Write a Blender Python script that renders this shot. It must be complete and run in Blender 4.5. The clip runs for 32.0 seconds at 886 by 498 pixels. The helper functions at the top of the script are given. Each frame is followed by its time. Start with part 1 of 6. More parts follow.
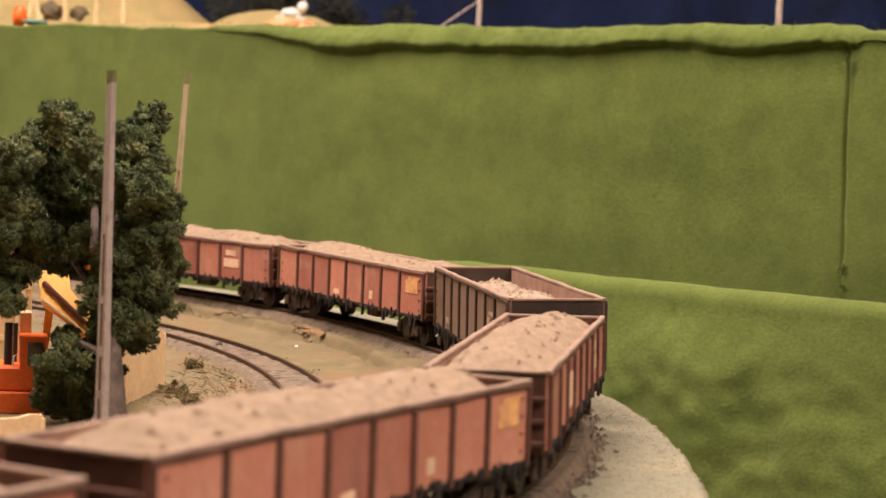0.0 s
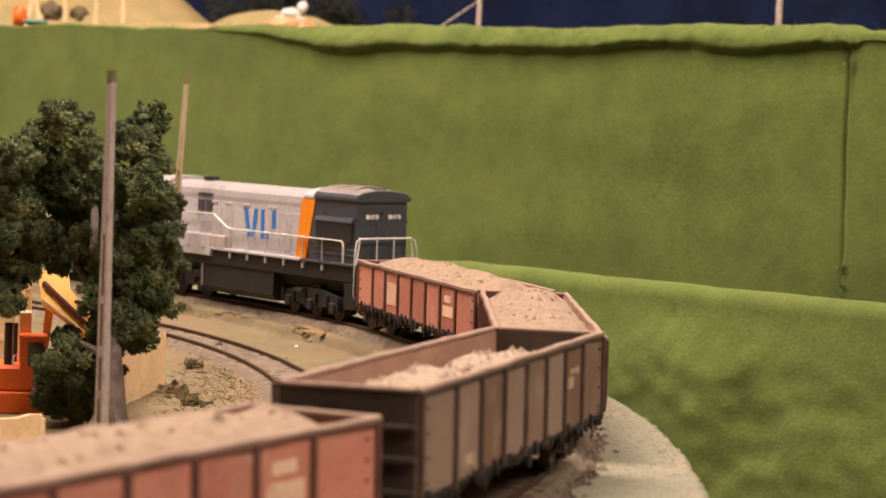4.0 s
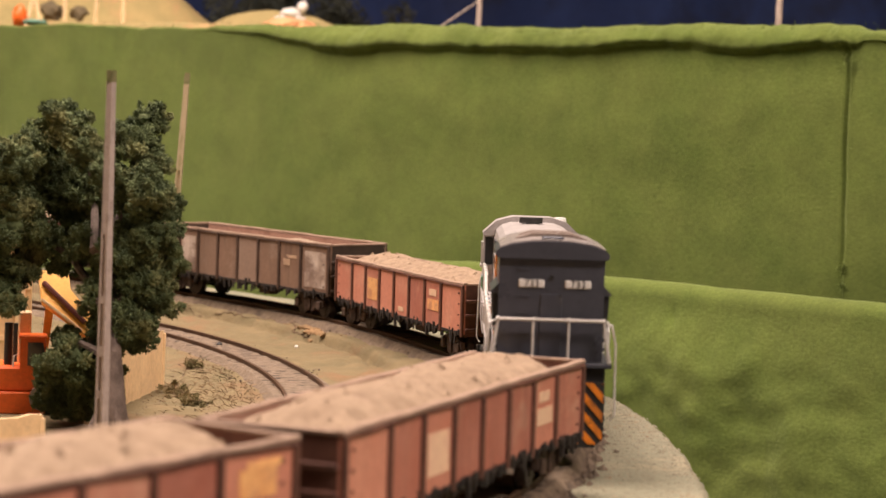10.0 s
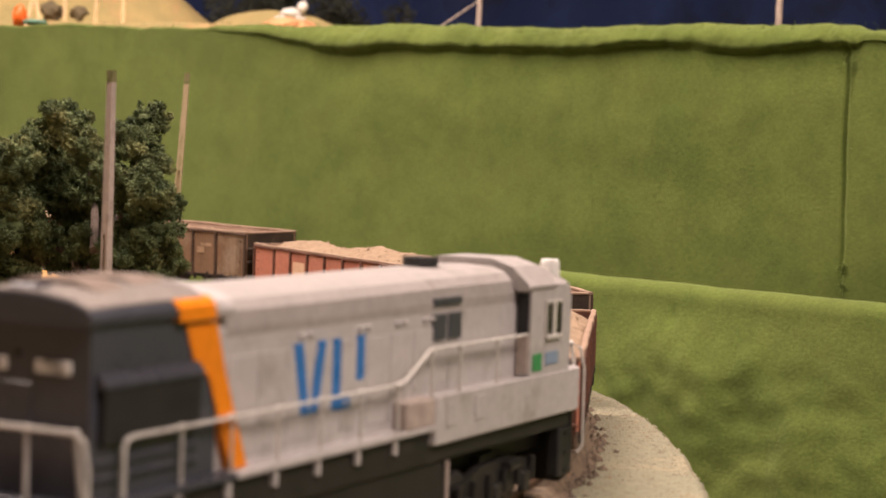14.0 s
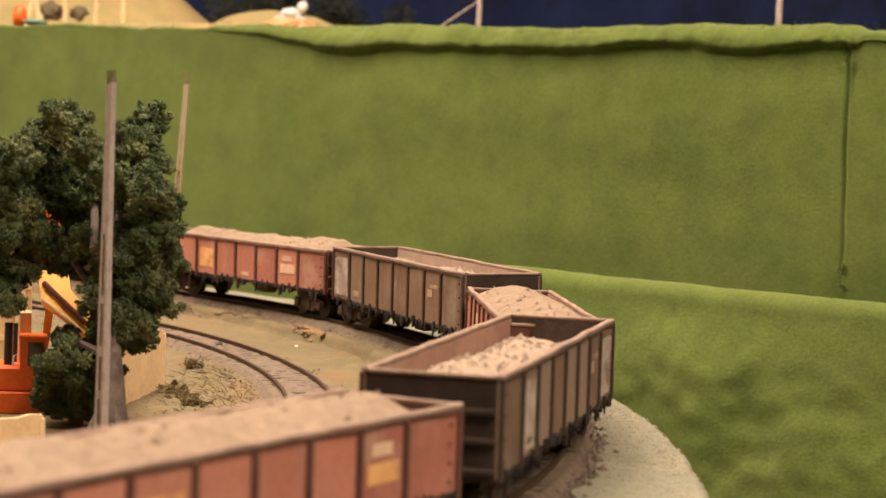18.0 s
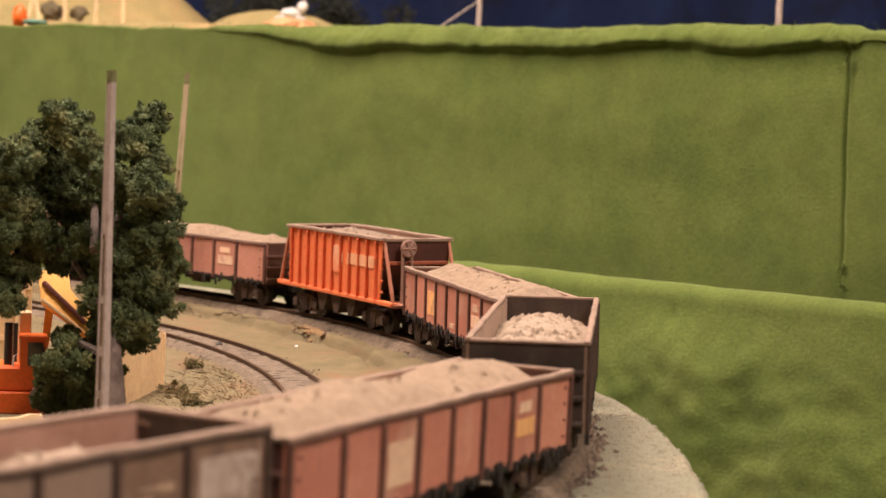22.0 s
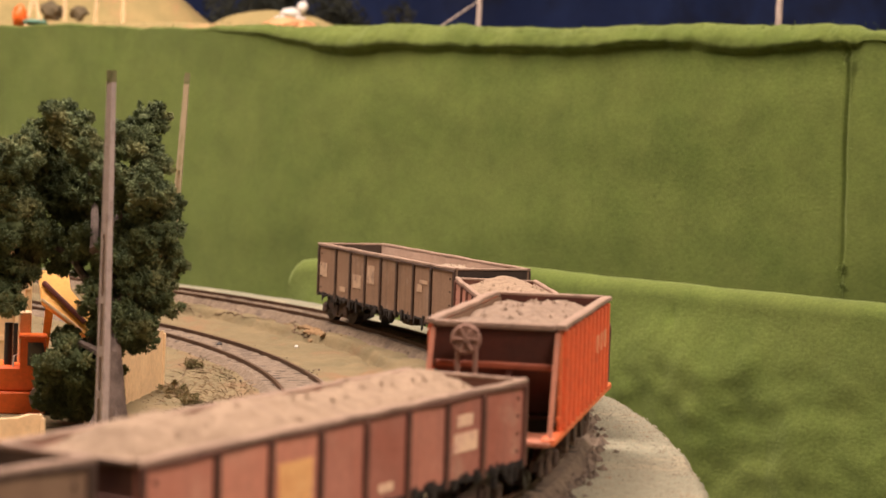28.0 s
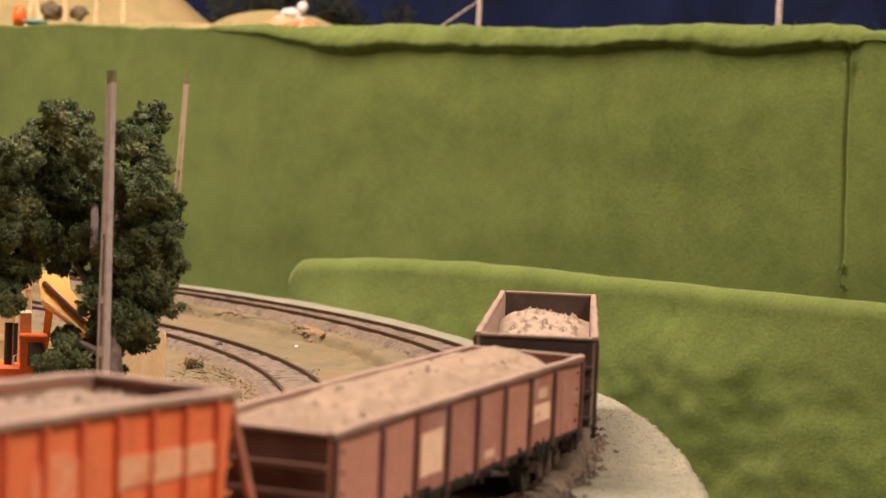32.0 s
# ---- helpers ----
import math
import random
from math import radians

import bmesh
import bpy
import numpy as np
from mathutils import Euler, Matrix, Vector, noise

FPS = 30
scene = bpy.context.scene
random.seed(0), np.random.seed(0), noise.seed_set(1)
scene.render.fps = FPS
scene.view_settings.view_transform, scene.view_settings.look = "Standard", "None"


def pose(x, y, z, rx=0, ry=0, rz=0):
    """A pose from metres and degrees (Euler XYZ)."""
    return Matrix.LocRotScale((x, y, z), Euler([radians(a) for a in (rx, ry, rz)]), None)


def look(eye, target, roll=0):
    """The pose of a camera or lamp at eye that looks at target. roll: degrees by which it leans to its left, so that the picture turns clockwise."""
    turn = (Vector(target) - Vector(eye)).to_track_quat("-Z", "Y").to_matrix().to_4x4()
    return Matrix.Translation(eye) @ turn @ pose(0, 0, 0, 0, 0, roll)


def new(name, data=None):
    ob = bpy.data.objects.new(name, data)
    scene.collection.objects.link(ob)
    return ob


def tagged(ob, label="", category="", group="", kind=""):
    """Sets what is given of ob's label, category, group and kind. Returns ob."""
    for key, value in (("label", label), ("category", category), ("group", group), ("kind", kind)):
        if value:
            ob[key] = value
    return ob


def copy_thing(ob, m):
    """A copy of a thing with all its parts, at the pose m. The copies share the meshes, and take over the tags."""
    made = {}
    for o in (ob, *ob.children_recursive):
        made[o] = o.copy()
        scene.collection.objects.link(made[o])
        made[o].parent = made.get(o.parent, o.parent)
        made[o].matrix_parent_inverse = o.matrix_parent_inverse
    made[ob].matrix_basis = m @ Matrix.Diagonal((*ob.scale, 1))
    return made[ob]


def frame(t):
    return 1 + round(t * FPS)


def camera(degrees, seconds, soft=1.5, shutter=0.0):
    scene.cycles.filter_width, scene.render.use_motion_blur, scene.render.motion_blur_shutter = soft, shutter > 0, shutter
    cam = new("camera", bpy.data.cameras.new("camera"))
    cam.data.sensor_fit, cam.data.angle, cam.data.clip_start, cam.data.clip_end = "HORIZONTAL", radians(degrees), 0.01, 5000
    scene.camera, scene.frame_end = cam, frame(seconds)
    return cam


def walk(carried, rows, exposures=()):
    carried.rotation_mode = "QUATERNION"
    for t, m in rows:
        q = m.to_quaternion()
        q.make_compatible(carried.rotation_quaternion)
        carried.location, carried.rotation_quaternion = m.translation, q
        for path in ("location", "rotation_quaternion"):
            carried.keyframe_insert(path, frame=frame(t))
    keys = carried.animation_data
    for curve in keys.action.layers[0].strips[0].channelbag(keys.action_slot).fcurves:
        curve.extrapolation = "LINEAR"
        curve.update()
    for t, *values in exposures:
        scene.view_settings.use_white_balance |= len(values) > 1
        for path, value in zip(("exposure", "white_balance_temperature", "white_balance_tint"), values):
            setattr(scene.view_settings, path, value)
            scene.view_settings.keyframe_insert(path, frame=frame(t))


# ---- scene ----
# A model railway at 1:87: a heavy ore train rounds a curve on a scenicked board.
# Camera: standing still.
EYE = (0.0, 0.0, 0.0881)
cam = camera(25.97, 32.0, soft=1.5)
VIEW = look(EYE, (0.0, math.cos(0.0616), 0.0881 - math.sin(0.0616)), 2.63)
walk(cam, [(0.0, VIEW), (32.0, VIEW)],
     [(0.0, 0.0, 6500, 10), (14.0, 0.0, 6500, 10), (16.3, 0.03, 6950, 5), (18.2, 0.03, 6900, 5.5), (19.6, 0.0, 6600, 9), (22.0, 0.0, 6500, 10), (32.0, 0.0, 6500, 10)])
cam.data.dof.use_dof = True
cam.data.dof.focus_distance = 0.70
cam.data.dof.aperture_fstop = 27.0

# ---- world and light ----
world = bpy.data.worlds.new("room_air")
scene.world = world
world.use_nodes = True
world.node_tree.nodes["Background"].inputs[0].default_value = (0.9, 0.8, 0.68, 1)
world.node_tree.nodes["Background"].inputs[1].default_value = 0.02
scene.view_settings.exposure = 0.0


def ceiling_lamp(x, y, z, w, d, power, colour):
    lamp = bpy.data.lights.new("ceiling_lamp", "AREA")
    lamp.shape, lamp.size, lamp.size_y = "RECTANGLE", w, d
    lamp.energy, lamp.color = power, colour
    ob = new("ceiling_lamp", lamp)
    ob.location = (x, y, z)
    return ob


WARM = (1.0, 0.81, 0.72)
ceiling_lamp(-0.62, 0.70, 1.10, 0.85, 0.60, 30.5, WARM)
ceiling_lamp(1.05, -0.40, 1.50, 1.0, 0.5, 50.0, WARM)
ceiling_lamp(-0.10, 0.80, 1.60, 1.0, 0.3, 26.0, WARM)


# ---- materials ----
def mat(name, a, b, scale=200.0, rough=0.7, metal=0.0, bump=0.2, stain=None, stain_at=0.6, stain_scale=None,
        fine=None, vary=0.0, tint=None, streak=None):
    """A two-scale noise material in object space: a and b are mixed, stain lies over them in patches."""
    m = bpy.data.materials.new(name)
    m.use_nodes = True
    nt = m.node_tree
    nodes, links = nt.nodes, nt.links
    shade = nodes["Principled BSDF"]
    co = nodes.new("ShaderNodeTexCoord")
    info = nodes.new("ShaderNodeObjectInfo")
    shift = nodes.new("ShaderNodeVectorMath")
    shift.operation = "ADD"
    links.new(co.outputs["Object"], shift.inputs[0])
    links.new(info.outputs["Random"], shift.inputs[1])

    def noise_tex(s, detail=5.0, r=0.6):
        n = nodes.new("ShaderNodeTexNoise")
        n.inputs["Scale"].default_value, n.inputs["Detail"].default_value, n.inputs["Roughness"].default_value = s, detail, r
        links.new(shift.outputs[0], n.inputs["Vector"])
        return n

    def ramp(src, lo, hi):
        r = nodes.new("ShaderNodeMapRange")
        r.inputs["From Min"].default_value, r.inputs["From Max"].default_value = lo, hi
        links.new(src, r.inputs["Value"])
        return r.outputs["Result"]

    def mix(fac, c1, c2):
        n = nodes.new("ShaderNodeMix")
        n.data_type = "RGBA"
        if fac is not None:
            links.new(fac, n.inputs["Factor"])
        for k, c in ((6, c1), (7, c2)):
            if isinstance(c, tuple):
                n.inputs[k].default_value = (*c, 1)
            else:
                links.new(c, n.inputs[k])
        return n.outputs[2]

    n1 = noise_tex(scale)
    n2 = noise_tex(fine or scale * 7.0, 3.0, 0.7)
    col = mix(ramp(n1.outputs["Fac"], 0.35, 0.65), a, b)
    if stain:
        n3 = noise_tex(stain_scale or scale * 0.35, 6.0, 0.65)
        col = mix(ramp(n3.outputs["Fac"], stain_at - 0.04, stain_at + 0.08), col, stain)
    if streak:
        # run-down dirt: noise drawn out along the upright
        flat = nodes.new("ShaderNodeVectorMath")
        flat.operation = "MULTIPLY"
        flat.inputs[1].default_value = (1.0, 1.0, 0.10)
        links.new(shift.outputs[0], flat.inputs[0])
        n4 = noise_tex(330.0, 4.0, 0.6)
        links.new(flat.outputs[0], n4.inputs["Vector"])
        n5 = noise_tex(150.0, 3.0, 0.6)
        links.new(flat.outputs[0], n5.inputs["Vector"])
        col = mix(ramp(n4.outputs["Fac"], 0.50, 0.80), col, streak)
        col = mix(ramp(n5.outputs["Fac"], 0.56, 0.84), col, streak)
    if tint:
        col = mix(ramp(info.outputs["Random"], 0.1, 1.25), col, tint)
    dark = nodes.new("ShaderNodeHueSaturation")
    dark.inputs["Saturation"].default_value = 1.0
    v = nodes.new("ShaderNodeMath")
    v.operation = "MULTIPLY_ADD"
    links.new(n2.outputs["Fac"], v.inputs[0])
    v.inputs[1].default_value, v.inputs[2].default_value = 0.5, 0.75
    out = v.outputs[0]
    if vary:
        w = nodes.new("ShaderNodeMath")
        w.operation = "MULTIPLY_ADD"
        links.new(info.outputs["Random"], w.inputs[0])
        w.inputs[1].default_value, w.inputs[2].default_value = vary, 1 - vary / 2
        x = nodes.new("ShaderNodeMath")
        x.operation = "MULTIPLY"
        links.new(out, x.inputs[0])
        links.new(w.outputs[0], x.inputs[1])
        out = x.outputs[0]
    links.new(out, dark.inputs["Value"])
    links.new(col, dark.inputs["Color"])
    links.new(dark.outputs[0], shade.inputs["Base Color"])
    shade.inputs["Metallic"].default_value = metal
    rr = nodes.new("ShaderNodeMapRange")
    rr.inputs["To Min"].default_value, rr.inputs["To Max"].default_value = max(rough - 0.12, 0.03), min(rough + 0.12, 1.0)
    links.new(n1.outputs["Fac"], rr.inputs["Value"])
    links.new(rr.outputs["Result"], shade.inputs["Roughness"])
    if bump:
        bp = nodes.new("ShaderNodeBump")
        bp.inputs["Strength"].default_value, bp.inputs["Distance"].default_value = bump, 0.0006
        links.new(n2.outputs["Fac"], bp.inputs["Height"])
        links.new(bp.outputs["Normal"], shade.inputs["Normal"])
    return m


def felt_cloth():
    """Green needle felt: matted fibres, mottled at three sizes, with a soft nap."""
    m = bpy.data.materials.new("green_felt")
    m.use_nodes = True
    nodes, links = m.node_tree.nodes, m.node_tree.links
    shade = nodes["Principled BSDF"]
    co = nodes.new("ShaderNodeTexCoord")

    def blot(scale, detail, lo, hi):
        n = nodes.new("ShaderNodeTexNoise")
        n.inputs["Scale"].default_value, n.inputs["Detail"].default_value, n.inputs["Roughness"].default_value = scale, detail, 0.65
        links.new(co.outputs["Object"], n.inputs["Vector"])
        r = nodes.new("ShaderNodeMapRange")
        r.inputs["From Min"].default_value, r.inputs["From Max"].default_value = 0.3, 0.7
        r.inputs["To Min"].default_value, r.inputs["To Max"].default_value = lo, hi
        links.new(n.outputs["Fac"], r.inputs["Value"])
        return r.outputs["Result"]

    def times(p, q):
        k = nodes.new("ShaderNodeMath")
        k.operation = "MULTIPLY"
        links.new(p, k.inputs[0])
        links.new(q, k.inputs[1])
        return k.outputs[0]

    fuzz = blot(640.0, 6.0, 0.80, 1.20)
    value = times(times(blot(9.0, 3.0, 0.88, 1.12), blot(46.0, 6.0, 0.86, 1.14)), fuzz)
    hue = nodes.new("ShaderNodeMix")
    hue.data_type = "RGBA"
    hue.inputs[6].default_value, hue.inputs[7].default_value = (0.086, 0.120, 0.023, 1), (0.118, 0.148, 0.033, 1)
    links.new(blot(26.0, 4.0, 0.0, 1.0), hue.inputs["Factor"])
    hsv = nodes.new("ShaderNodeHueSaturation")
    links.new(value, hsv.inputs["Value"])
    links.new(hue.outputs[2], hsv.inputs["Color"])
    links.new(hsv.outputs[0], shade.inputs["Base Color"])
    shade.inputs["Roughness"].default_value = 0.97
    shade.inputs["Specular IOR Level"].default_value = 0.15
    shade.inputs["Sheen Weight"].default_value = 0.50
    shade.inputs["Sheen Tint"].default_value = (0.75, 0.9, 0.4, 1)
    bp = nodes.new("ShaderNodeBump")
    bp.inputs["Strength"].default_value, bp.inputs["Distance"].default_value = 0.5, 0.0008
    links.new(fuzz, bp.inputs["Height"])
    links.new(bp.outputs["Normal"], shade.inputs["Normal"])
    return m


FELT = felt_cloth()
SAND = mat("plaster_ground", (0.196, 0.145, 0.070), (0.140, 0.112, 0.054), 60.0, 0.95, 0, 1.0, (0.215, 0.128, 0.062), 0.57, 30.0, 800.0)
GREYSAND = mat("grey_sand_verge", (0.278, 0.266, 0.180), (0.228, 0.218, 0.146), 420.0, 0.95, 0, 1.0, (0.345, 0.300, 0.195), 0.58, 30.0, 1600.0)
GRIT = mat("pale_verge_grit", (0.36, 0.325, 0.225), (0.185, 0.165, 0.115), 330.0, 0.95, 0, 0.3, (0.27, 0.175, 0.10), 0.60, 120.0)
DARKBED = mat("brown_track_ballast", (0.235, 0.172, 0.112), (0.150, 0.108, 0.072), 420.0, 0.95, 0, 0.9, (0.095, 0.068, 0.048), 0.60, 60.0, 2600.0)
BALLAST = mat("fine_ballast", (0.245, 0.182, 0.124), (0.165, 0.121, 0.082), 420.0, 0.95, 0, 0.9, (0.150, 0.108, 0.080), 0.60, 60.0, 2600.0)
STONE = mat("brown_track_stone", (0.105, 0.075, 0.052), (0.21, 0.155, 0.108), 200.0, 0.95, 0, 0.6, (0.06, 0.043, 0.032), 0.56, 90.0)
RAILMAT = mat("rusty_rail", (0.09, 0.05, 0.03), (0.15, 0.09, 0.055), 180.0, 0.55, 0.6, 0.3)
SLEEPER = mat("dark_sleeper", (0.05, 0.035, 0.025), (0.09, 0.065, 0.045), 300.0, 0.9, 0, 0.4, vary=0.5)
RED = mat("oxide_red_paint", (0.45, 0.145, 0.098), (0.52, 0.210, 0.148), 75.0, 0.60, 0, 0.25, (0.58, 0.32, 0.225), 0.57, 42.0, vary=0.42, tint=(0.50, 0.212, 0.138), streak=(0.35, 0.140, 0.105))
DULLRED = mat("dull_maroon_paint", (0.43, 0.165, 0.118), (0.50, 0.232, 0.170), 90.0, 0.62, 0, 0.25, (0.55, 0.33, 0.25), 0.58, 42.0, vary=0.3, tint=(0.48, 0.220, 0.150), streak=(0.27, 0.130, 0.105))
# brown wagons' end plates: the shade on the ends is put into this colour
ENDDARK = mat("shaded_end_plate", (0.036, 0.022, 0.014), (0.062, 0.040, 0.027), 120.0, 0.8, 0, 0.3, (0.095, 0.064, 0.045), 0.64, 60.0)
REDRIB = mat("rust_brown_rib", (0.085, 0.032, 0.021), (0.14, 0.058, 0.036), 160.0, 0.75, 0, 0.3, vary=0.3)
BROWN = mat("weathered_brown_paint", (0.185, 0.100, 0.062), (0.245, 0.146, 0.094), 90.0, 0.68, 0, 0.3, (0.31, 0.225, 0.172), 0.60, 45.0, vary=0.3, tint=(0.25, 0.178, 0.135), streak=(0.100, 0.062, 0.045))
TAUPE = mat("dusty_taupe_paint", (0.215, 0.122, 0.070), (0.275, 0.172, 0.104), 90.0, 0.68, 0, 0.3, (0.325, 0.240, 0.170), 0.58, 40.0, vary=0.25, tint=(0.220, 0.135, 0.085), streak=(0.115, 0.070, 0.045))
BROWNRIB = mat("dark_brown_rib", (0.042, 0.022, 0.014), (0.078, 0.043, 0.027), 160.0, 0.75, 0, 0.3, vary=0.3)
INSIDE = mat("dusty_inner_wall", (0.35, 0.205, 0.150), (0.28, 0.155, 0.11), 90.0, 0.8, 0, 0.3, (0.19, 0.10, 0.07), 0.60, 50.0)
DUSTIN = mat("pale_dusty_inner_wall", (0.43, 0.31, 0.235), (0.36, 0.25, 0.185), 70.0, 0.85, 0, 0.2, (0.27, 0.175, 0.125), 0.62, 40.0)
ROOFGRILLE = mat("brown_roof_grille", (0.24, 0.185, 0.155), (0.19, 0.145, 0.12), 150.0, 0.45, 0, 0.2)
WEED = mat("olive_weed", (0.095, 0.080, 0.028), (0.16, 0.125, 0.05), 160.0, 0.95, 0, 0.4, (0.22, 0.15, 0.06), 0.56, 120.0)
ORE = mat("pale_ore", (0.325, 0.232, 0.152), (0.250, 0.174, 0.112), 330.0, 0.95, 0, 0.7, (0.215, 0.146, 0.096), 0.63, 150.0, 1500.0)
PALEORE = mat("whitish_lump_ore", (0.395, 0.300, 0.215), (0.305, 0.226, 0.155), 330.0, 0.95, 0, 0.8, (0.24, 0.172, 0.116), 0.64, 260.0, 1500.0)
DUSKORE = mat("dull_grey_brown_ore", (0.285, 0.205, 0.142), (0.205, 0.142, 0.098), 330.0, 0.95, 0, 0.8, (0.13, 0.09, 0.062), 0.61, 160.0, 1500.0)
RIM = mat("dusty_tan_rim", (0.330, 0.222, 0.158), (0.255, 0.172, 0.122), 130.0, 0.8, 0, 0.3, (0.19, 0.12, 0.085), 0.60, 70.0)
HOPPER = mat("bright_orange_paint", (0.84, 0.190, 0.062), (0.80, 0.215, 0.080), 90.0, 0.55, 0, 0.2, (0.60, 0.150, 0.06), 0.62, 60.0, streak=(0.68, 0.155, 0.060))
# the orange end plate with its shade mixed into the colour
HOPEND = mat("shaded_orange_end_plate", (0.085, 0.020, 0.010), (0.062, 0.017, 0.009), 110.0, 0.6, 0, 0.2, (0.12, 0.034, 0.018), 0.62, 70.0)
# hopper plates below the ends: darkness of the open cavity painted in
HOPIN = mat("shaded_hopper_plate", (0.10, 0.026, 0.015), (0.075, 0.021, 0.013), 110.0, 0.7, 0, 0.3, (0.06, 0.022, 0.014), 0.58, 60.0)
FADED = mat("faded_roundel", (0.83, 0.31, 0.150), (0.80, 0.23, 0.095), 130.0, 0.6, 0, 0.1, (0.82, 0.42, 0.25), 0.50, 90.0)
HOPDUST = mat("dusty_orange_post", (0.50, 0.20, 0.115), (0.42, 0.15, 0.085), 140.0, 0.65, 0, 0.2, (0.36, 0.19, 0.13), 0.58, 80.0)
BARS = mat("cream_bar_paint", (0.84, 0.47, 0.27), (0.80, 0.36, 0.18), 200.0, 0.6, 0, 0.1, (0.74, 0.28, 0.12), 0.57, 120.0)
DULLORANGE = mat("dull_orange_bar", (0.36, 0.085, 0.035), (0.28, 0.07, 0.03), 140.0, 0.6, 0, 0.2, (0.20, 0.06, 0.03), 0.60, 90.0)
HOPRIB = mat("dusty_orange_rib", (0.80, 0.175, 0.060), (0.70, 0.150, 0.055), 160.0, 0.6, 0, 0.2, (0.55, 0.130, 0.05), 0.60, 120.0)
PATCH = mat("cream_stencil", (0.84, 0.58, 0.38), (0.76, 0.48, 0.33), 250.0, 0.65, 0, 0.1, (0.58, 0.32, 0.24), 0.60, 150.0, vary=0.3)
YELLOW = mat("yellow_stencil", (0.88, 0.50, 0.20), (0.78, 0.38, 0.15), 250.0, 0.65, 0, 0.1, (0.56, 0.26, 0.14), 0.57, 150.0, vary=0.3)
FAINT = mat("faint_cream_stencil", (0.52, 0.36, 0.235), (0.40, 0.27, 0.175), 250.0, 0.7, 0, 0.1, (0.24, 0.16, 0.115), 0.55, 180.0)
CHALK = mat("whitish_wear", (0.60, 0.50, 0.42), (0.36, 0.27, 0.21), 120.0, 0.8, 0, 0.2, (0.21, 0.145, 0.112), 0.56, 70.0, streak=(0.22, 0.150, 0.115))
SOOT = mat("black_ragged_grime", (0.012, 0.009, 0.007), (0.032, 0.022, 0.016), 300.0, 0.85, 0, 0.5, (0.10, 0.062, 0.04), 0.68, 200.0)
GRIME = mat("grimy_running_gear", (0.040, 0.024, 0.016), (0.098, 0.058, 0.038), 260.0, 0.8, 0.1, 0.4, (0.19, 0.125, 0.082), 0.62, 130.0, vary=0.4)
WHEEL = mat("dark_wheel_steel", (0.04, 0.032, 0.028), (0.08, 0.06, 0.05), 200.0, 0.5, 0.6, 0.2)
GREYPAINT = mat("light_grey_paint", (0.480, 0.452, 0.450), (0.515, 0.486, 0.482), 60.0, 0.36, 0, 0.06, (0.375, 0.345, 0.330), 0.60, 70.0)
ROOFGREY = mat("dusty_grey_roof_paint", (0.385, 0.352, 0.338), (0.345, 0.316, 0.302), 70.0, 0.48, 0, 0.08, (0.30, 0.270, 0.252), 0.60, 50.0)
DARKPAINT = mat("graphite_paint", (0.050, 0.053, 0.067), (0.062, 0.065, 0.081), 80.0, 0.30, 0, 0.05, (0.072, 0.070, 0.073), 0.64, 60.0)
ROOFDARK = mat("dusty_graphite_roof", (0.29, 0.255, 0.235), (0.22, 0.195, 0.18), 80.0, 0.30, 0, 0.06, (0.33, 0.29, 0.265), 0.62, 50.0)
ORANGE = mat("signal_orange_paint", (0.90, 0.27, 0.008), (0.85, 0.25, 0.010), 60.0, 0.45, 0, 0.04)
HAZARD = mat("dirty_hazard_orange", (0.86, 0.26, 0.012), (0.74, 0.21, 0.012), 140.0, 0.55, 0, 0.1, (0.16, 0.060, 0.02), 0.60, 110.0, streak=(0.34, 0.11, 0.02))
BLUE = mat("blue_mark_paint", (0.028, 0.165, 0.47), (0.038, 0.180, 0.50), 80.0, 0.30, 0, 0.04)
BLUEPALE = mat("pale_blue_mark", (0.22, 0.32, 0.46), (0.30, 0.36, 0.44), 300.0, 0.5, 0, 0.04)
GREENMARK = mat("green_mark_paint", (0.05, 0.30, 0.10), (0.06, 0.26, 0.09), 80.0, 0.5, 0, 0.04)
BLACK = mat("matt_black_plastic", (0.012, 0.012, 0.012), (0.022, 0.021, 0.02), 120.0, 0.6, 0, 0.1)
CHASSIS = mat("black_chassis", (0.012, 0.011, 0.010), (0.022, 0.019, 0.017), 120.0, 0.6, 0, 0.15, (0.045, 0.038, 0.032), 0.66, 90.0)
WHITE = mat("white_rail_paint", (0.66, 0.63, 0.59), (0.58, 0.55, 0.51), 120.0, 0.28, 0, 0.05)
PLATE = mat("white_board_paint", (0.80, 0.78, 0.74), (0.76, 0.74, 0.70), 120.0, 0.4, 0, 0.03)
GLASS = mat("dark_cab_glass", (0.02, 0.018, 0.017), (0.03, 0.027, 0.025), 60.0, 0.08, 0, 0.0)
CONCRETE = mat("grey_pole_concrete", (0.47, 0.395, 0.350), (0.385, 0.320, 0.282), 200.0, 0.85, 0, 0.3, (0.29, 0.238, 0.208), 0.62, 90.0)
TANPOLE = mat("tan_pole_concrete", (0.47, 0.372, 0.240), (0.38, 0.305, 0.185), 160.0, 0.85, 0, 0.3, (0.30, 0.262, 0.130), 0.55, 50.0)
LICHEN = mat("mossy_pole_tip", (0.14, 0.15, 0.05), (0.20, 0.18, 0.09), 300.0, 0.9, 0, 0.4)
PLANK = mat("cream_plank", (0.86, 0.63, 0.36), (0.78, 0.55, 0.30), 70.0, 0.7, 0, 0.2, (0.64, 0.43, 0.22), 0.62, 60.0, vary=0.12)
FOLIAGE = mat("dark_foam_foliage", (0.050, 0.072, 0.026), (0.112, 0.142, 0.054), 200.0, 0.95, 0, 0.6, (0.215, 0.222, 0.088), 0.57, 60.0, vary=0.2)
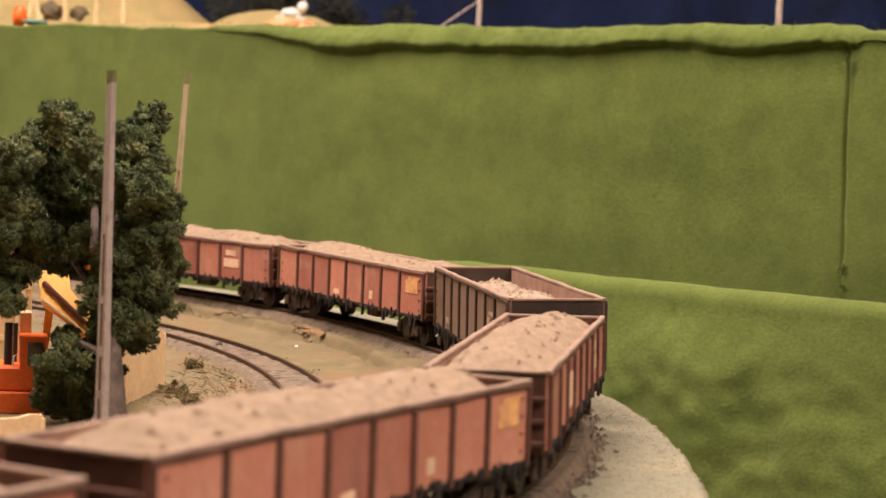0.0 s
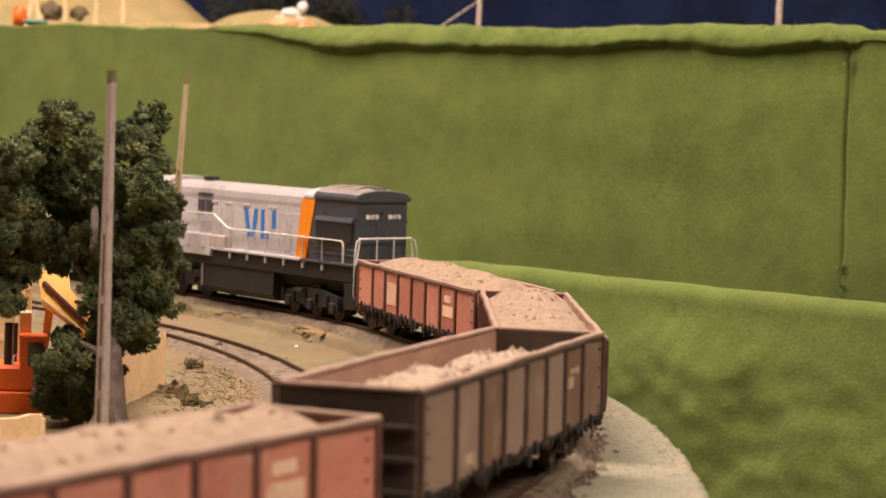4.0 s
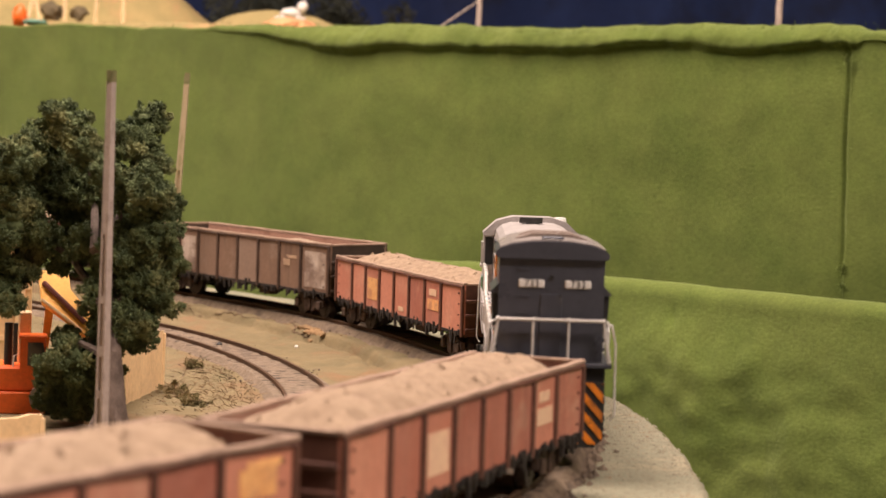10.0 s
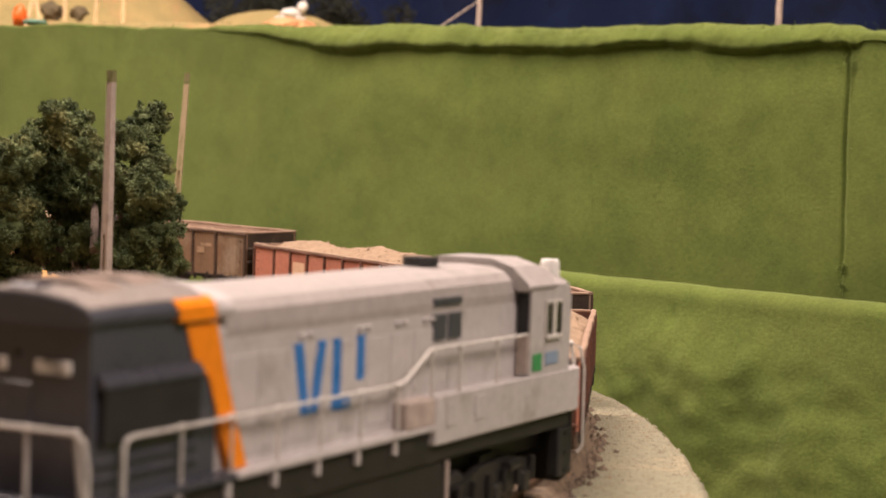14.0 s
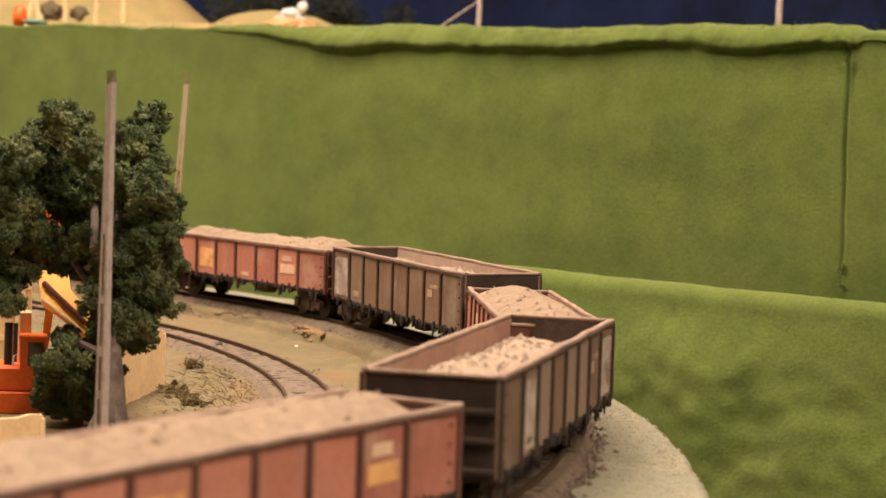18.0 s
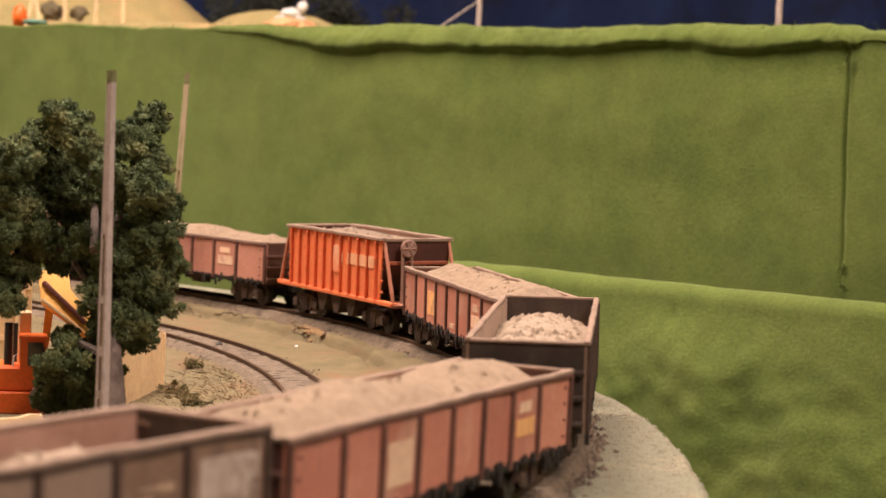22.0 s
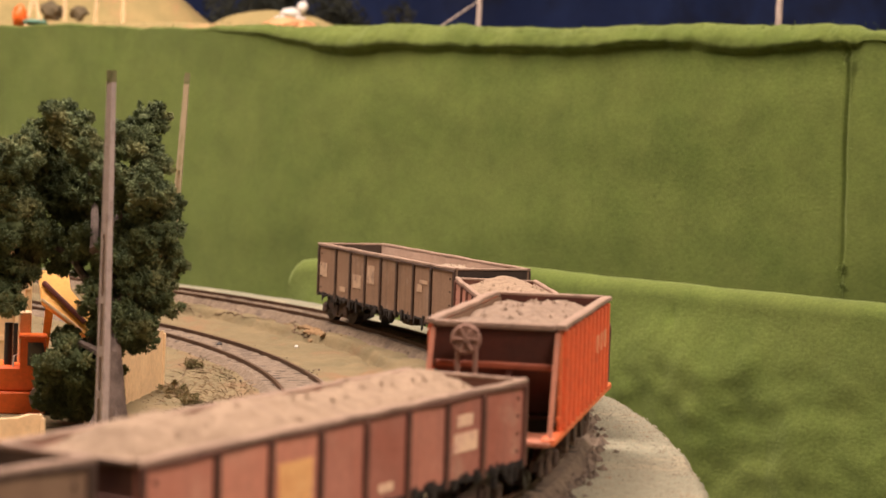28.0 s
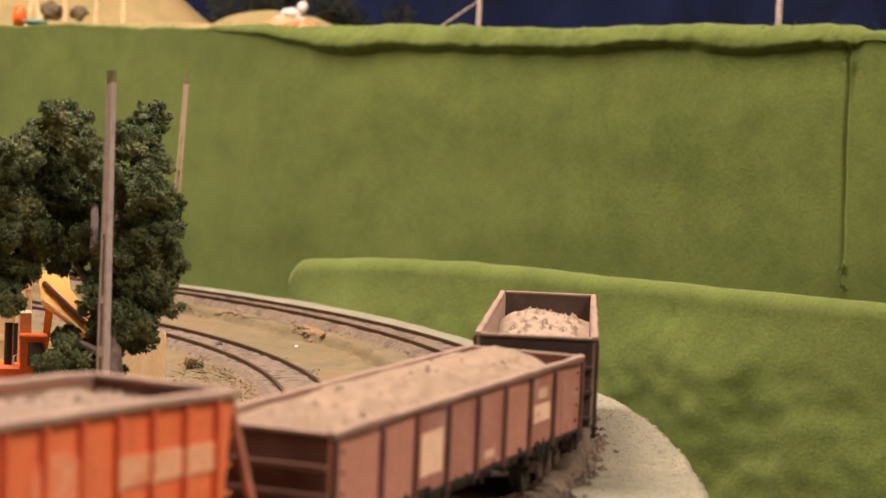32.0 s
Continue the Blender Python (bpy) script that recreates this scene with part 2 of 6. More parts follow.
BARK = mat("grey_bark", (0.17, 0.125, 0.100), (0.085, 0.062, 0.050), 240.0, 0.9, 0, 0.7)
# dark colour for the shade inside the hut's openings
SHADE = mat("brown_opening_shade", (0.15, 0.115, 0.06), (0.10, 0.078, 0.042), 90.0, 0.95, 0, 0.3)
DRYGRASS = mat("dry_grass", (0.29, 0.200, 0.110), (0.18, 0.118, 0.066), 120.0, 0.9, 0, 0.1, (0.08, 0.07, 0.03), 0.58, 60.0, vary=0.4)
EXCAV = mat("orange_machine_paint", (0.92, 0.165, 0.022), (0.84, 0.14, 0.018), 90.0, 0.45, 0, 0.05)
AMBER = mat("amber_boom_paint", (0.95, 0.50, 0.09), (0.92, 0.44, 0.07), 90.0, 0.45, 0, 0.05)
MAROON = mat("dark_red_hose", (0.16, 0.03, 0.02), (0.10, 0.02, 0.015), 120.0, 0.5, 0, 0.1)
CREAMWALL = mat("cream_card_wall", (0.72, 0.50, 0.27), (0.66, 0.44, 0.22), 40.0, 0.8, 0, 0.1)
HILL = mat("sandy_hill", (0.385, 0.290, 0.120), (0.300, 0.242, 0.100), 45.0, 0.95, 0, 0.6, (0.46, 0.265, 0.125), 0.58, 22.0, 500.0)
PEACH = mat("peach_clay", (0.70, 0.36, 0.17), (0.62, 0.30, 0.14), 60.0, 0.9, 0, 0.3)
CURTAIN = mat("dark_blue_curtain", (0.016, 0.030, 0.105), (0.024, 0.046, 0.150), 3.0, 0.9, 0, 0.2, (0.016, 0.017, 0.028), 0.54, 2.4, 60.0)
DARKBUSH = mat("distant_dark_bush", (0.018, 0.022, 0.016), (0.035, 0.038, 0.028), 60.0, 0.95, 0, 0.4)
ROOMWALL = mat("beige_room_wall", (0.42, 0.37, 0.31), (0.40, 0.35, 0.29), 3.0, 0.9, 0, 0.1)
CEILING = mat("white_ceiling_board", (0.72, 0.70, 0.66), (0.70, 0.68, 0.64), 5.0, 0.9, 0, 0.1)
FLOORMAT = mat("grey_hall_floor", (0.16, 0.145, 0.13), (0.13, 0.12, 0.11), 6.0, 0.6, 0, 0.1)
SHEEPWHITE = mat("white_wool", (0.78, 0.74, 0.68), (0.70, 0.66, 0.60), 90.0, 0.9, 0, 0.3)
TEAL = mat("teal_paint", (0.12, 0.26, 0.20), (0.14, 0.30, 0.22), 90.0, 0.7, 0, 0.1)
PLY = mat("raw_plywood", (0.42, 0.30, 0.18), (0.36, 0.25, 0.145), 12.0, 0.75, 0, 0.2, (0.30, 0.20, 0.11), 0.62, 5.0)


# ---- mesh helpers ----
class Build:
    """Collects vertices and faces for one mesh."""

    def __init__(self):
        self.v, self.f = [], []

    def add(self, verts, faces):
        n = len(self.v)
        self.v += [tuple(p) for p in verts]
        self.f += [tuple(i + n for i in q) for q in faces]
        return self

    def box(self, x0, x1, y0, y1, z0, z1, c=0.0):
        """A box; c chamfers all its edges."""
        if c <= 0:
            return self.add([(x, y, z) for z in (z0, z1) for y in (y0, y1) for x in (x0, x1)],
                            [(0, 2, 3, 1), (4, 5, 7, 6), (0, 1, 5, 4), (2, 6, 7, 3), (0, 4, 6, 2), (1, 3, 7, 5)])
        pts, mid = [], ((x0 + x1) / 2, (y0 + y1) / 2, (z0 + z1) / 2)
        half = ((x1 - x0) / 2, (y1 - y0) / 2, (z1 - z0) / 2)
        idx = {}
        for sx in (-1, 1):
            for sy in (-1, 1):
                for sz in (-1, 1):
                    for a in range(3):
                        p = [half[0] - c, half[1] - c, half[2] - c]
                        p[a] = half[a]
                        idx[sx, sy, sz, a] = len(pts)
                        pts.append((mid[0] + sx * p[0], mid[1] + sy * p[1], mid[2] + sz * p[2]))
        fs = []
        for a in range(3):
            b, d = (a + 1) % 3, (a + 2) % 3
            for s in (-1, 1):
                q = []
                for sb, sd in ((-1, -1), (1, -1), (1, 1), (-1, 1)):
                    k = [0, 0, 0]
                    k[a], k[b], k[d] = s, sb, sd
                    q.append(idx[k[0], k[1], k[2], a])
                fs.append(q if s > 0 else q[::-1])
            for sb in (-1, 1):
                for sd in (-1, 1):
                    q = []
                    for s, ax in ((-1, b), (1, b), (1, d), (-1, d)):
                        k = [0, 0, 0]
                        k[a], k[b], k[d] = s, sb, sd
                        q.append(idx[k[0], k[1], k[2], ax])
                    fs.append(q if sb * sd > 0 else q[::-1])
        for sx in (-1, 1):
            for sy in (-1, 1):
                for sz in (-1, 1):
                    q = [idx[sx, sy, sz, a] for a in range(3)]
                    fs.append(q if sx * sy * sz > 0 else q[::-1])
        return self.add(pts, fs)

    def tube(self, path, r, n=6, r1=None, cap=True):
        """A round bar along a path of points, tapering from r to r1."""
        path = [Vector(p) for p in path]
        base = len(self.v)
        for i, p in enumerate(path):
            d = (path[min(i + 1, len(path) - 1)] - path[max(i - 1, 0)]).normalized()
            u = d.orthogonal().normalized() if abs(d.z) > 0.9 else d.cross(Vector((0, 0, 1))).normalized()
            w = d.cross(u)
            rr = r if r1 is None else r + (r1 - r) * i / (len(path) - 1)
            for k in range(n):
                a = 2 * math.pi * k / n
                self.v.append(tuple(p + u * (rr * math.cos(a)) + w * (rr * math.sin(a))))
        for i in range(len(path) - 1):
            for k in range(n):
                a, b = base + i * n + k, base + i * n + (k + 1) % n
                self.f.append((a, b, b + n, a + n))
        if cap:
            self.f.append(tuple(base + k for k in range(n))[::-1])
            self.f.append(tuple(base + (len(path) - 1) * n + k for k in range(n)))
        return self

    def prism(self, outline, axis, a0, a1):
        """An outline (u, v) pushed along an axis: x gives (y, z), y gives (x, z), z gives (x, y)."""
        n, pts = len(outline), []
        for a in (a0, a1):
            for u, w in outline:
                pts.append({"x": (a, u, w), "y": (u, a, w), "z": (u, w, a)}[axis])
        fs = [tuple(range(n))[::-1], tuple(range(n, 2 * n))]
        for i in range(n):
            j = (i + 1) % n
            fs.append((i, j, j + n, i + n))
        return self.add(pts, fs)

    def grid(self, fn, nu, nv):
        """A sheet of fn(i, j) points."""
        n = len(self.v)
        self.v += [tuple(fn(i, j)) for i in range(nu) for j in range(nv)]
        for i in range(nu - 1):
            for j in range(nv - 1):
                a = n + i * nv + j
                self.f.append((a, a + nv, a + nv + 1, a + 1))
        return self

    def lump(self, c, r, seed=0, rough=0.35, n=2, squash=1.0):
        """An uneven rounded stone or clump."""
        bm = bmesh.new()
        bmesh.ops.create_icosphere(bm, subdivisions=n, radius=1.0)
        off = Vector((seed * 7.13, seed * 3.7, seed * 1.9))
        for q in bm.verts:
            k = 1 + rough * noise.noise(q.co * 1.7 + off) + rough * 0.5 * noise.noise(q.co * 4.1 + off)
            q.co = Vector((q.co.x * k * r, q.co.y * k * r, q.co.z * k * r * squash)) + Vector(c)
        self.add([q.co for q in bm.verts], [[q.index for q in f.verts] for f in bm.faces])
        bm.free()
        return self

    def mesh(self, name, material, smooth=False):
        me = bpy.data.meshes.new(name)
        me.from_pydata(self.v, [], self.f)
        bm = bmesh.new()
        bm.from_mesh(me)
        bmesh.ops.recalc_face_normals(bm, faces=bm.faces)
        bm.to_mesh(me)
        bm.free()
        for m in material if isinstance(material, (list, tuple)) else (material,):
            me.materials.append(m)
        if smooth:
            me.shade_smooth()
        return me


def part(name, b, material, parent, label="", smooth=False, at=None):
    """One mesh object under a thing or under a part."""
    me = b if isinstance(b, bpy.types.Mesh) else b.mesh(name, material, smooth)
    ob = new(name, me)
    ob.parent = parent
    if at is not None:
        ob.matrix_basis = at
    if label:
        tagged(ob, label)
    return ob


def thing(name, label, category, group="", kind="", at=None):
    ob = new(name)
    ob.empty_display_size = 0.01
    tagged(ob, label, category, group, kind)
    if at is not None:
        ob.matrix_basis = at
    return ob


def solid(name, b, material, label, category, group="", kind="", smooth=False, at=None):
    """A thing that is one mesh."""
    ob = new(name, b.mesh(name, material, smooth))
    tagged(ob, label, category, group, kind)
    if at is not None:
        ob.matrix_basis = at
    return ob


# ---- the line of the track ----
STEP = 0.005
LINE_S = np.arange(-3.2, 3.4, STEP)
CURVE_S = (-0.75, -0.55, -0.4, -0.25, -0.1, 0.05, 0.18, 0.30, 0.42, 0.56, 0.80, 1.0)
CURVE_K = (0.300, 0.671, 1.267, 1.866, 1.951, 2.150, 2.022, 1.830, 0.112, 0.797, 1.2, 0.0)
turn = -np.cumsum(np.where(LINE_S < -1.3, 0.0, np.interp(LINE_S, CURVE_S, CURVE_K))) * STEP
zero = int(np.argmin(np.abs(LINE_S)))
turn = turn - turn[zero] - 1.41471
LINE_X = np.cumsum(np.cos(turn)) * STEP
LINE_Y = np.cumsum(np.sin(turn)) * STEP
LINE_X, LINE_Y = LINE_X - LINE_X[zero] + 0.02928, LINE_Y - LINE_Y[zero] + 0.68578


def on_line(s, d=0.0):
    """The place s metres along the track and d metres to the inside of its curve."""
    x, y, a = np.interp(s, LINE_S, LINE_X), np.interp(s, LINE_S, LINE_Y), np.interp(s, LINE_S, turn)
    return float(x + d * math.sin(a)), float(y - d * math.cos(a)), float(a)


def smooth01(x, a, b):
    k = min(max((x - a) / (b - a), 0.0), 1.0)
    return k * k * (3 - 2 * k)


def outer_edge(s):
    """How far the board reaches beyond the outer track."""
    e = np.interp(s, (-0.5, -0.33, -0.25, -0.165, -0.065, -0.015, 0.035, 0.085, 0.135, 0.185, 0.285), (0.060, 0.058, 0.050, 0.040, 0.032, 0.0313, 0.0359, 0.0392, 0.0449, 0.0527, 0.0570))
    return float(e) + 0.0012 * noise.noise((s * 40, 3.1, 0)) + 0.0006 * noise.noise((s * 160, 7.1, 0))


def ground_z(s, d):
    """The height of the scenicked ground."""
    x, y, _ = on_line(s, d)
    ledge = 0.021 + 0.007 * noise.noise((x * 22, y * 22, 2.0)) + 0.004 * noise.noise((x * 80, y * 80, 5.0))
    far = smooth01(-s, 0.02, 0.12)
    z = -0.0046 - 0.0052 * (smooth01(d, ledge, ledge + 0.0032) * 0.70 * far + smooth01(d, 0.02, 0.058) * (1 - 0.70 * far)) - 0.0034 * smooth01(d, 0.094, 0.118)
    calm, fine = (0.3, 0.0) if d < 0 else (1.0, 1.0)
    z += 0.0012 * calm * noise.noise((x * 45, y * 45, 0.3)) + 0.0011 * fine * noise.noise((x * 170, y * 170, 0.9)) + (0.0003 * noise.noise((x * 420, y * 420, 4.9)) if d > 0 else 0.0)
    z -= 0.0026 * far * smooth01(noise.noise((x * 26, y * 26, 7.0)), -0.25, 0.1) * math.exp(-((d - ledge - 0.0036) / 0.0011) ** 2)
    bed = max(0.0, 1 - abs(d) / 0.016), max(0.0, 1 - abs(d - INNER_D) / 0.017)
    z = z + (-0.0052 - z) * min(bed[0] * 3, 1) if bed[0] > 0 else z
    z = z + (INNER_Z - 0.0052 - z) * min(bed[1] * 3, 1) if bed[1] > 0 else z
    return z


INNER_D, INNER_Z = 0.0755, -0.0066


def build_ground():
    b = Build()
    near = np.arange(-0.75, 0.62, 0.003)
    ss = list(np.arange(-3.0, -0.75, 0.05)) + list(near) + list(np.arange(0.62, 3.2, 0.05))
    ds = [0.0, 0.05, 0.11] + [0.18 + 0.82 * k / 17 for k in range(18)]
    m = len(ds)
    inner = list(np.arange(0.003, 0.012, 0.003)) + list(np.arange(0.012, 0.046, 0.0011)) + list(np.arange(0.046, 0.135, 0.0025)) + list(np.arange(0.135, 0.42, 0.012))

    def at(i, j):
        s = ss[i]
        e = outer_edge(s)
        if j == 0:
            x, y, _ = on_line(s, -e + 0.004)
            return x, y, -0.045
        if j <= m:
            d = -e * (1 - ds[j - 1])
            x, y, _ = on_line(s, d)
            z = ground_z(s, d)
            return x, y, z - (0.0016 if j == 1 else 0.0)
        d = inner[j - m - 1]
        x, y, _ = on_line(s, d)
        return x, y, ground_z(s, d)

    b.grid(lambda i, j: at(i, j + m), len(ss), 1 + len(inner))
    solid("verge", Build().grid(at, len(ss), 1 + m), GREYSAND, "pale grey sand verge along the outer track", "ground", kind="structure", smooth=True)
    return solid("ground", b, SAND, "sandy plaster scenery ground of a model railway", "ground", kind="structure", smooth=True)


build_ground()


# ---- tracks ----
def rail(name, d, top, parent):
    ss = list(np.arange(-3.0, -0.8, 0.06)) + list(np.arange(-0.8, 0.7, 0.012)) + list(np.arange(0.7, 3.2, 0.06))
    prof = ((-0.0010, -0.0024), (-0.0010, -0.0020), (-0.0003, -0.0017), (-0.0003, -0.0008), (-0.00055, -0.0005), (-0.00055, 0.0),
            (0.00055, 0.0), (0.00055, -0.0005), (0.0003, -0.0008), (0.0003, -0.0017), (0.0010, -0.0020), (0.0010, -0.0024))

    def at(i, j):
        p = prof[j % len(prof)]
        x, y, _ = on_line(ss[i], d + p[0])
        return x, y, top + p[1]

    return part(name, Build().grid(at, len(ss), len(prof) + 1), RAILMAT, parent)


def build_track(d, top, label, sleepers, bed):
    track = thing("railway_track", label, "railway track", "tracks", "structure")
    rail("rail", d - 0.00825, top, track)
    rail("rail", d + 0.00825, top, track)
    ss = list(np.arange(-3.0, -0.8, 0.06)) + list(np.arange(-0.8, 0.7, 0.004)) + list(np.arange(0.7, 3.2, 0.06))
    across = (-0.0165, -0.0145, -0.012, -0.0085, -0.005, -0.002, 0.002, 0.005, 0.0085, 0.012, 0.0145, 0.0165)

    def at(i, j):
        q = across[j]
        x, y, _ = on_line(ss[i], d + q)
        h = -0.00165 - 0.0040 * smooth01(abs(q), 0.0118, 0.0166)
        return x, y, top + h + 0.00045 * noise.noise((x * 420, y * 420, 1.7)) + 0.0003 * noise.noise((x * 1100, y * 1100, 3.7))

    part("ballast_bed", Build().grid(at, len(ss), len(across)), bed, track, smooth=False)
    me = Build().box(-0.00135, 0.00135, -0.0117, 0.0117, -0.0040, -0.00170, 0.0002).mesh("sleeper", SLEEPER)
    for i in range(sleepers):
        x, y, a = on_line(-0.60 + i * 0.0078, d)
        part("sleeper", me, None, track, at=pose(x, y, top, 0, 0, math.degrees(a) + random.uniform(-2, 2)))
    return track


build_track(0.0, 0.0, "curved outer model railway track with rusty rails", 122, DARKBED)
build_track(INNER_D, INNER_Z, "curved inner model railway track on pale ballast", 100, BALLAST)


# ---- rolling stock ----
WHEEL_R = 0.0055
KEYED = []  # bogies: (thing, bogie, place along the body)
AXLES = []  # wheelsets: (wheelset, its rest pose)


def disc(b, y0, y1, r, n=14, x=0.0, z=0.0):
    return b.prism([(x + r * math.cos(2 * math.pi * k / n), z + r * math.sin(2 * math.pi * k / n)) for k in range(n)], "y", y0, y1)


def wheelset_mesh(name="wheelset"):
    b = Build()
    for s in (-1, 1):
        disc(b, s * 0.0074, s * 0.0098, WHEEL_R)
        disc(b, s * 0.0070, s * 0.0075, WHEEL_R + 0.0006)
        disc(b, s * 0.0098, s * 0.0101, WHEEL_R * 0.45, 8)
        for k in range(4):
            a = k * math.pi / 2
            disc(b, s * 0.0097, s * 0.0100, 0.0006, 5, 0.0036 * math.cos(a), 0.0036 * math.sin(a))
    b.tube([(0, -0.0115, 0), (0, 0.0115, 0)], 0.0009, 6)
    return b.mesh(name, WHEEL)


WHEELSET = wheelset_mesh()


def bogie_frame_mesh(base, material, high=0.0):
    """The two side frames and the bolster of a bogie; base: half its wheelbase."""
    b = Build()
    for s in (-1, 1):
        y0, y1 = s * 0.0108, s * 0.0124
        b.prism([(-base - 0.0030, 0.0052), (-base - 0.0026, 0.0078), (-base * 0.45, 0.0098 + high), (base * 0.45, 0.0098 + high), (base + 0.0026, 0.0078),
                 (base + 0.0030, 0.0052), (base * 0.7, 0.0058), (base * 0.35, 0.0026), (-base * 0.35, 0.0026), (-base * 0.7, 0.0058)], "y", y0, y1)
        for x in (-base, base):
            b.box(x - 0.0019, x + 0.0019, min(y1, y1 + s * 0.0012), max(y1, y1 + s * 0.0012), 0.0036, 0.0076, 0.0004)
        for x in (-0.0016, 0.0, 0.0016):
            b.tube([(x, y1 + s * 0.0006, 0.0030), (x, y1 + s * 0.0006, 0.0084)], 0.0006, 6)
    b.box(-0.0022, 0.0022, -0.0108, 0.0108, 0.0060, 0.0100, 0.0003)
    return b.mesh("side_frames", material)


BOGIE = bogie_frame_mesh(0.0098, GRIME)
HBOGIE = bogie_frame_mesh(0.0090, GRIME)


def add_bogie(parent, x, frames, axles):
    bogie = part("bogie", frames, None, parent, at=pose(x, 0, 0))
    KEYED.append((parent, bogie, x))
    for a in axles:
        w = part("wheelset", WHEELSET, None, bogie, at=pose(a, 0, WHEEL_R))
        AXLES.append((w, a))
    return bogie


def coupler(parent, x, s):
    b = Build()
    b.box(min(x, x + s * 0.0075), max(x, x + s * 0.0075), -0.0009, 0.0009, 0.0080, 0.0100)
    b.box(min(x + s * 0.0055, x + s * 0.0085), max(x + s * 0.0055, x + s * 0.0085), -0.0022, 0.0022, 0.0072, 0.0106, 0.0005)
    part("coupler", b, CHASSIS, parent)


def teeth(y, s, hl, rng, lo):
    """The uneven row of latches and drips along the bottom of a wagon side."""
    b = Build()
    x = -hl + 0.002
    while x < hl - 0.003:
        w = rng.uniform(0.0005, 0.0019)
        z = lo - rng.choice((0.0008, 0.0018, 0.0030, 0.0046)) * rng.uniform(0.5, 1.0)
        t = rng.uniform(0.0003, 0.0012)
        lean = rng.uniform(-0.0007, 0.0007)
        up = lo + rng.choice((0.0004, 0.0008, 0.0016)) * rng.uniform(0.5, 1.3)
        b.prism([(x, up), (x + w, up - rng.uniform(0, 0.0008)), (x + w * 0.8 + lean, z + rng.uniform(0, 0.0008)), (x + lean, z)], "y", min(y, y + s * t), max(y, y + s * t))
        x += w + rng.uniform(0.0, 0.0014)
    b.box(-hl + 0.001, hl - 0.001, min(y, y + s * 0.0005), max(y, y + s * 0.0005), lo - 0.0004, lo + 0.0006)
    return b


def worn_rail(x0, x1, y0, y1, z0, z1, seed):
    """A rail along x whose edges are knocked about."""
    n, b = 34, Build()
    for i in range(n):
        x = x0 + (x1 - x0) * i / (n - 1)
        dy, dz = 0.00035 * noise.noise((x * 60, seed, 0)), 0.00030 * noise.noise((x * 75, seed, 5.0)) + 0.00012 * noise.noise((x * 400, seed, 2.0))
        c = 0.0003
        b.v += [(x, y0 + dy, z0 + dz), (x, y0 + dy, z1 - c + dz), (x, y0 + c + dy, z1 + dz), (x, y1 - c + dy, z1 + dz), (x, y1 + dy, z1 - c + dz), (x, y1 + dy, z0 + dz)]
    for i in range(n - 1):
        for k in range(6):
            a, d = i * 6 + k, i * 6 + (k + 1) % 6
            b.f.append((a, d, d + 6, a + 6))
    b.f += [tuple(range(6)), tuple(range((n - 1) * 6, n * 6))[::-1]]
    return b


def bay_edges(hl, bays):
    """The ribs' places along a side: the end bays are longer."""
    inner = hl * 0.70
    return [hl] + [inner - 2 * inner * k / (bays - 2) for k in range(bays - 1)] + [-hl]


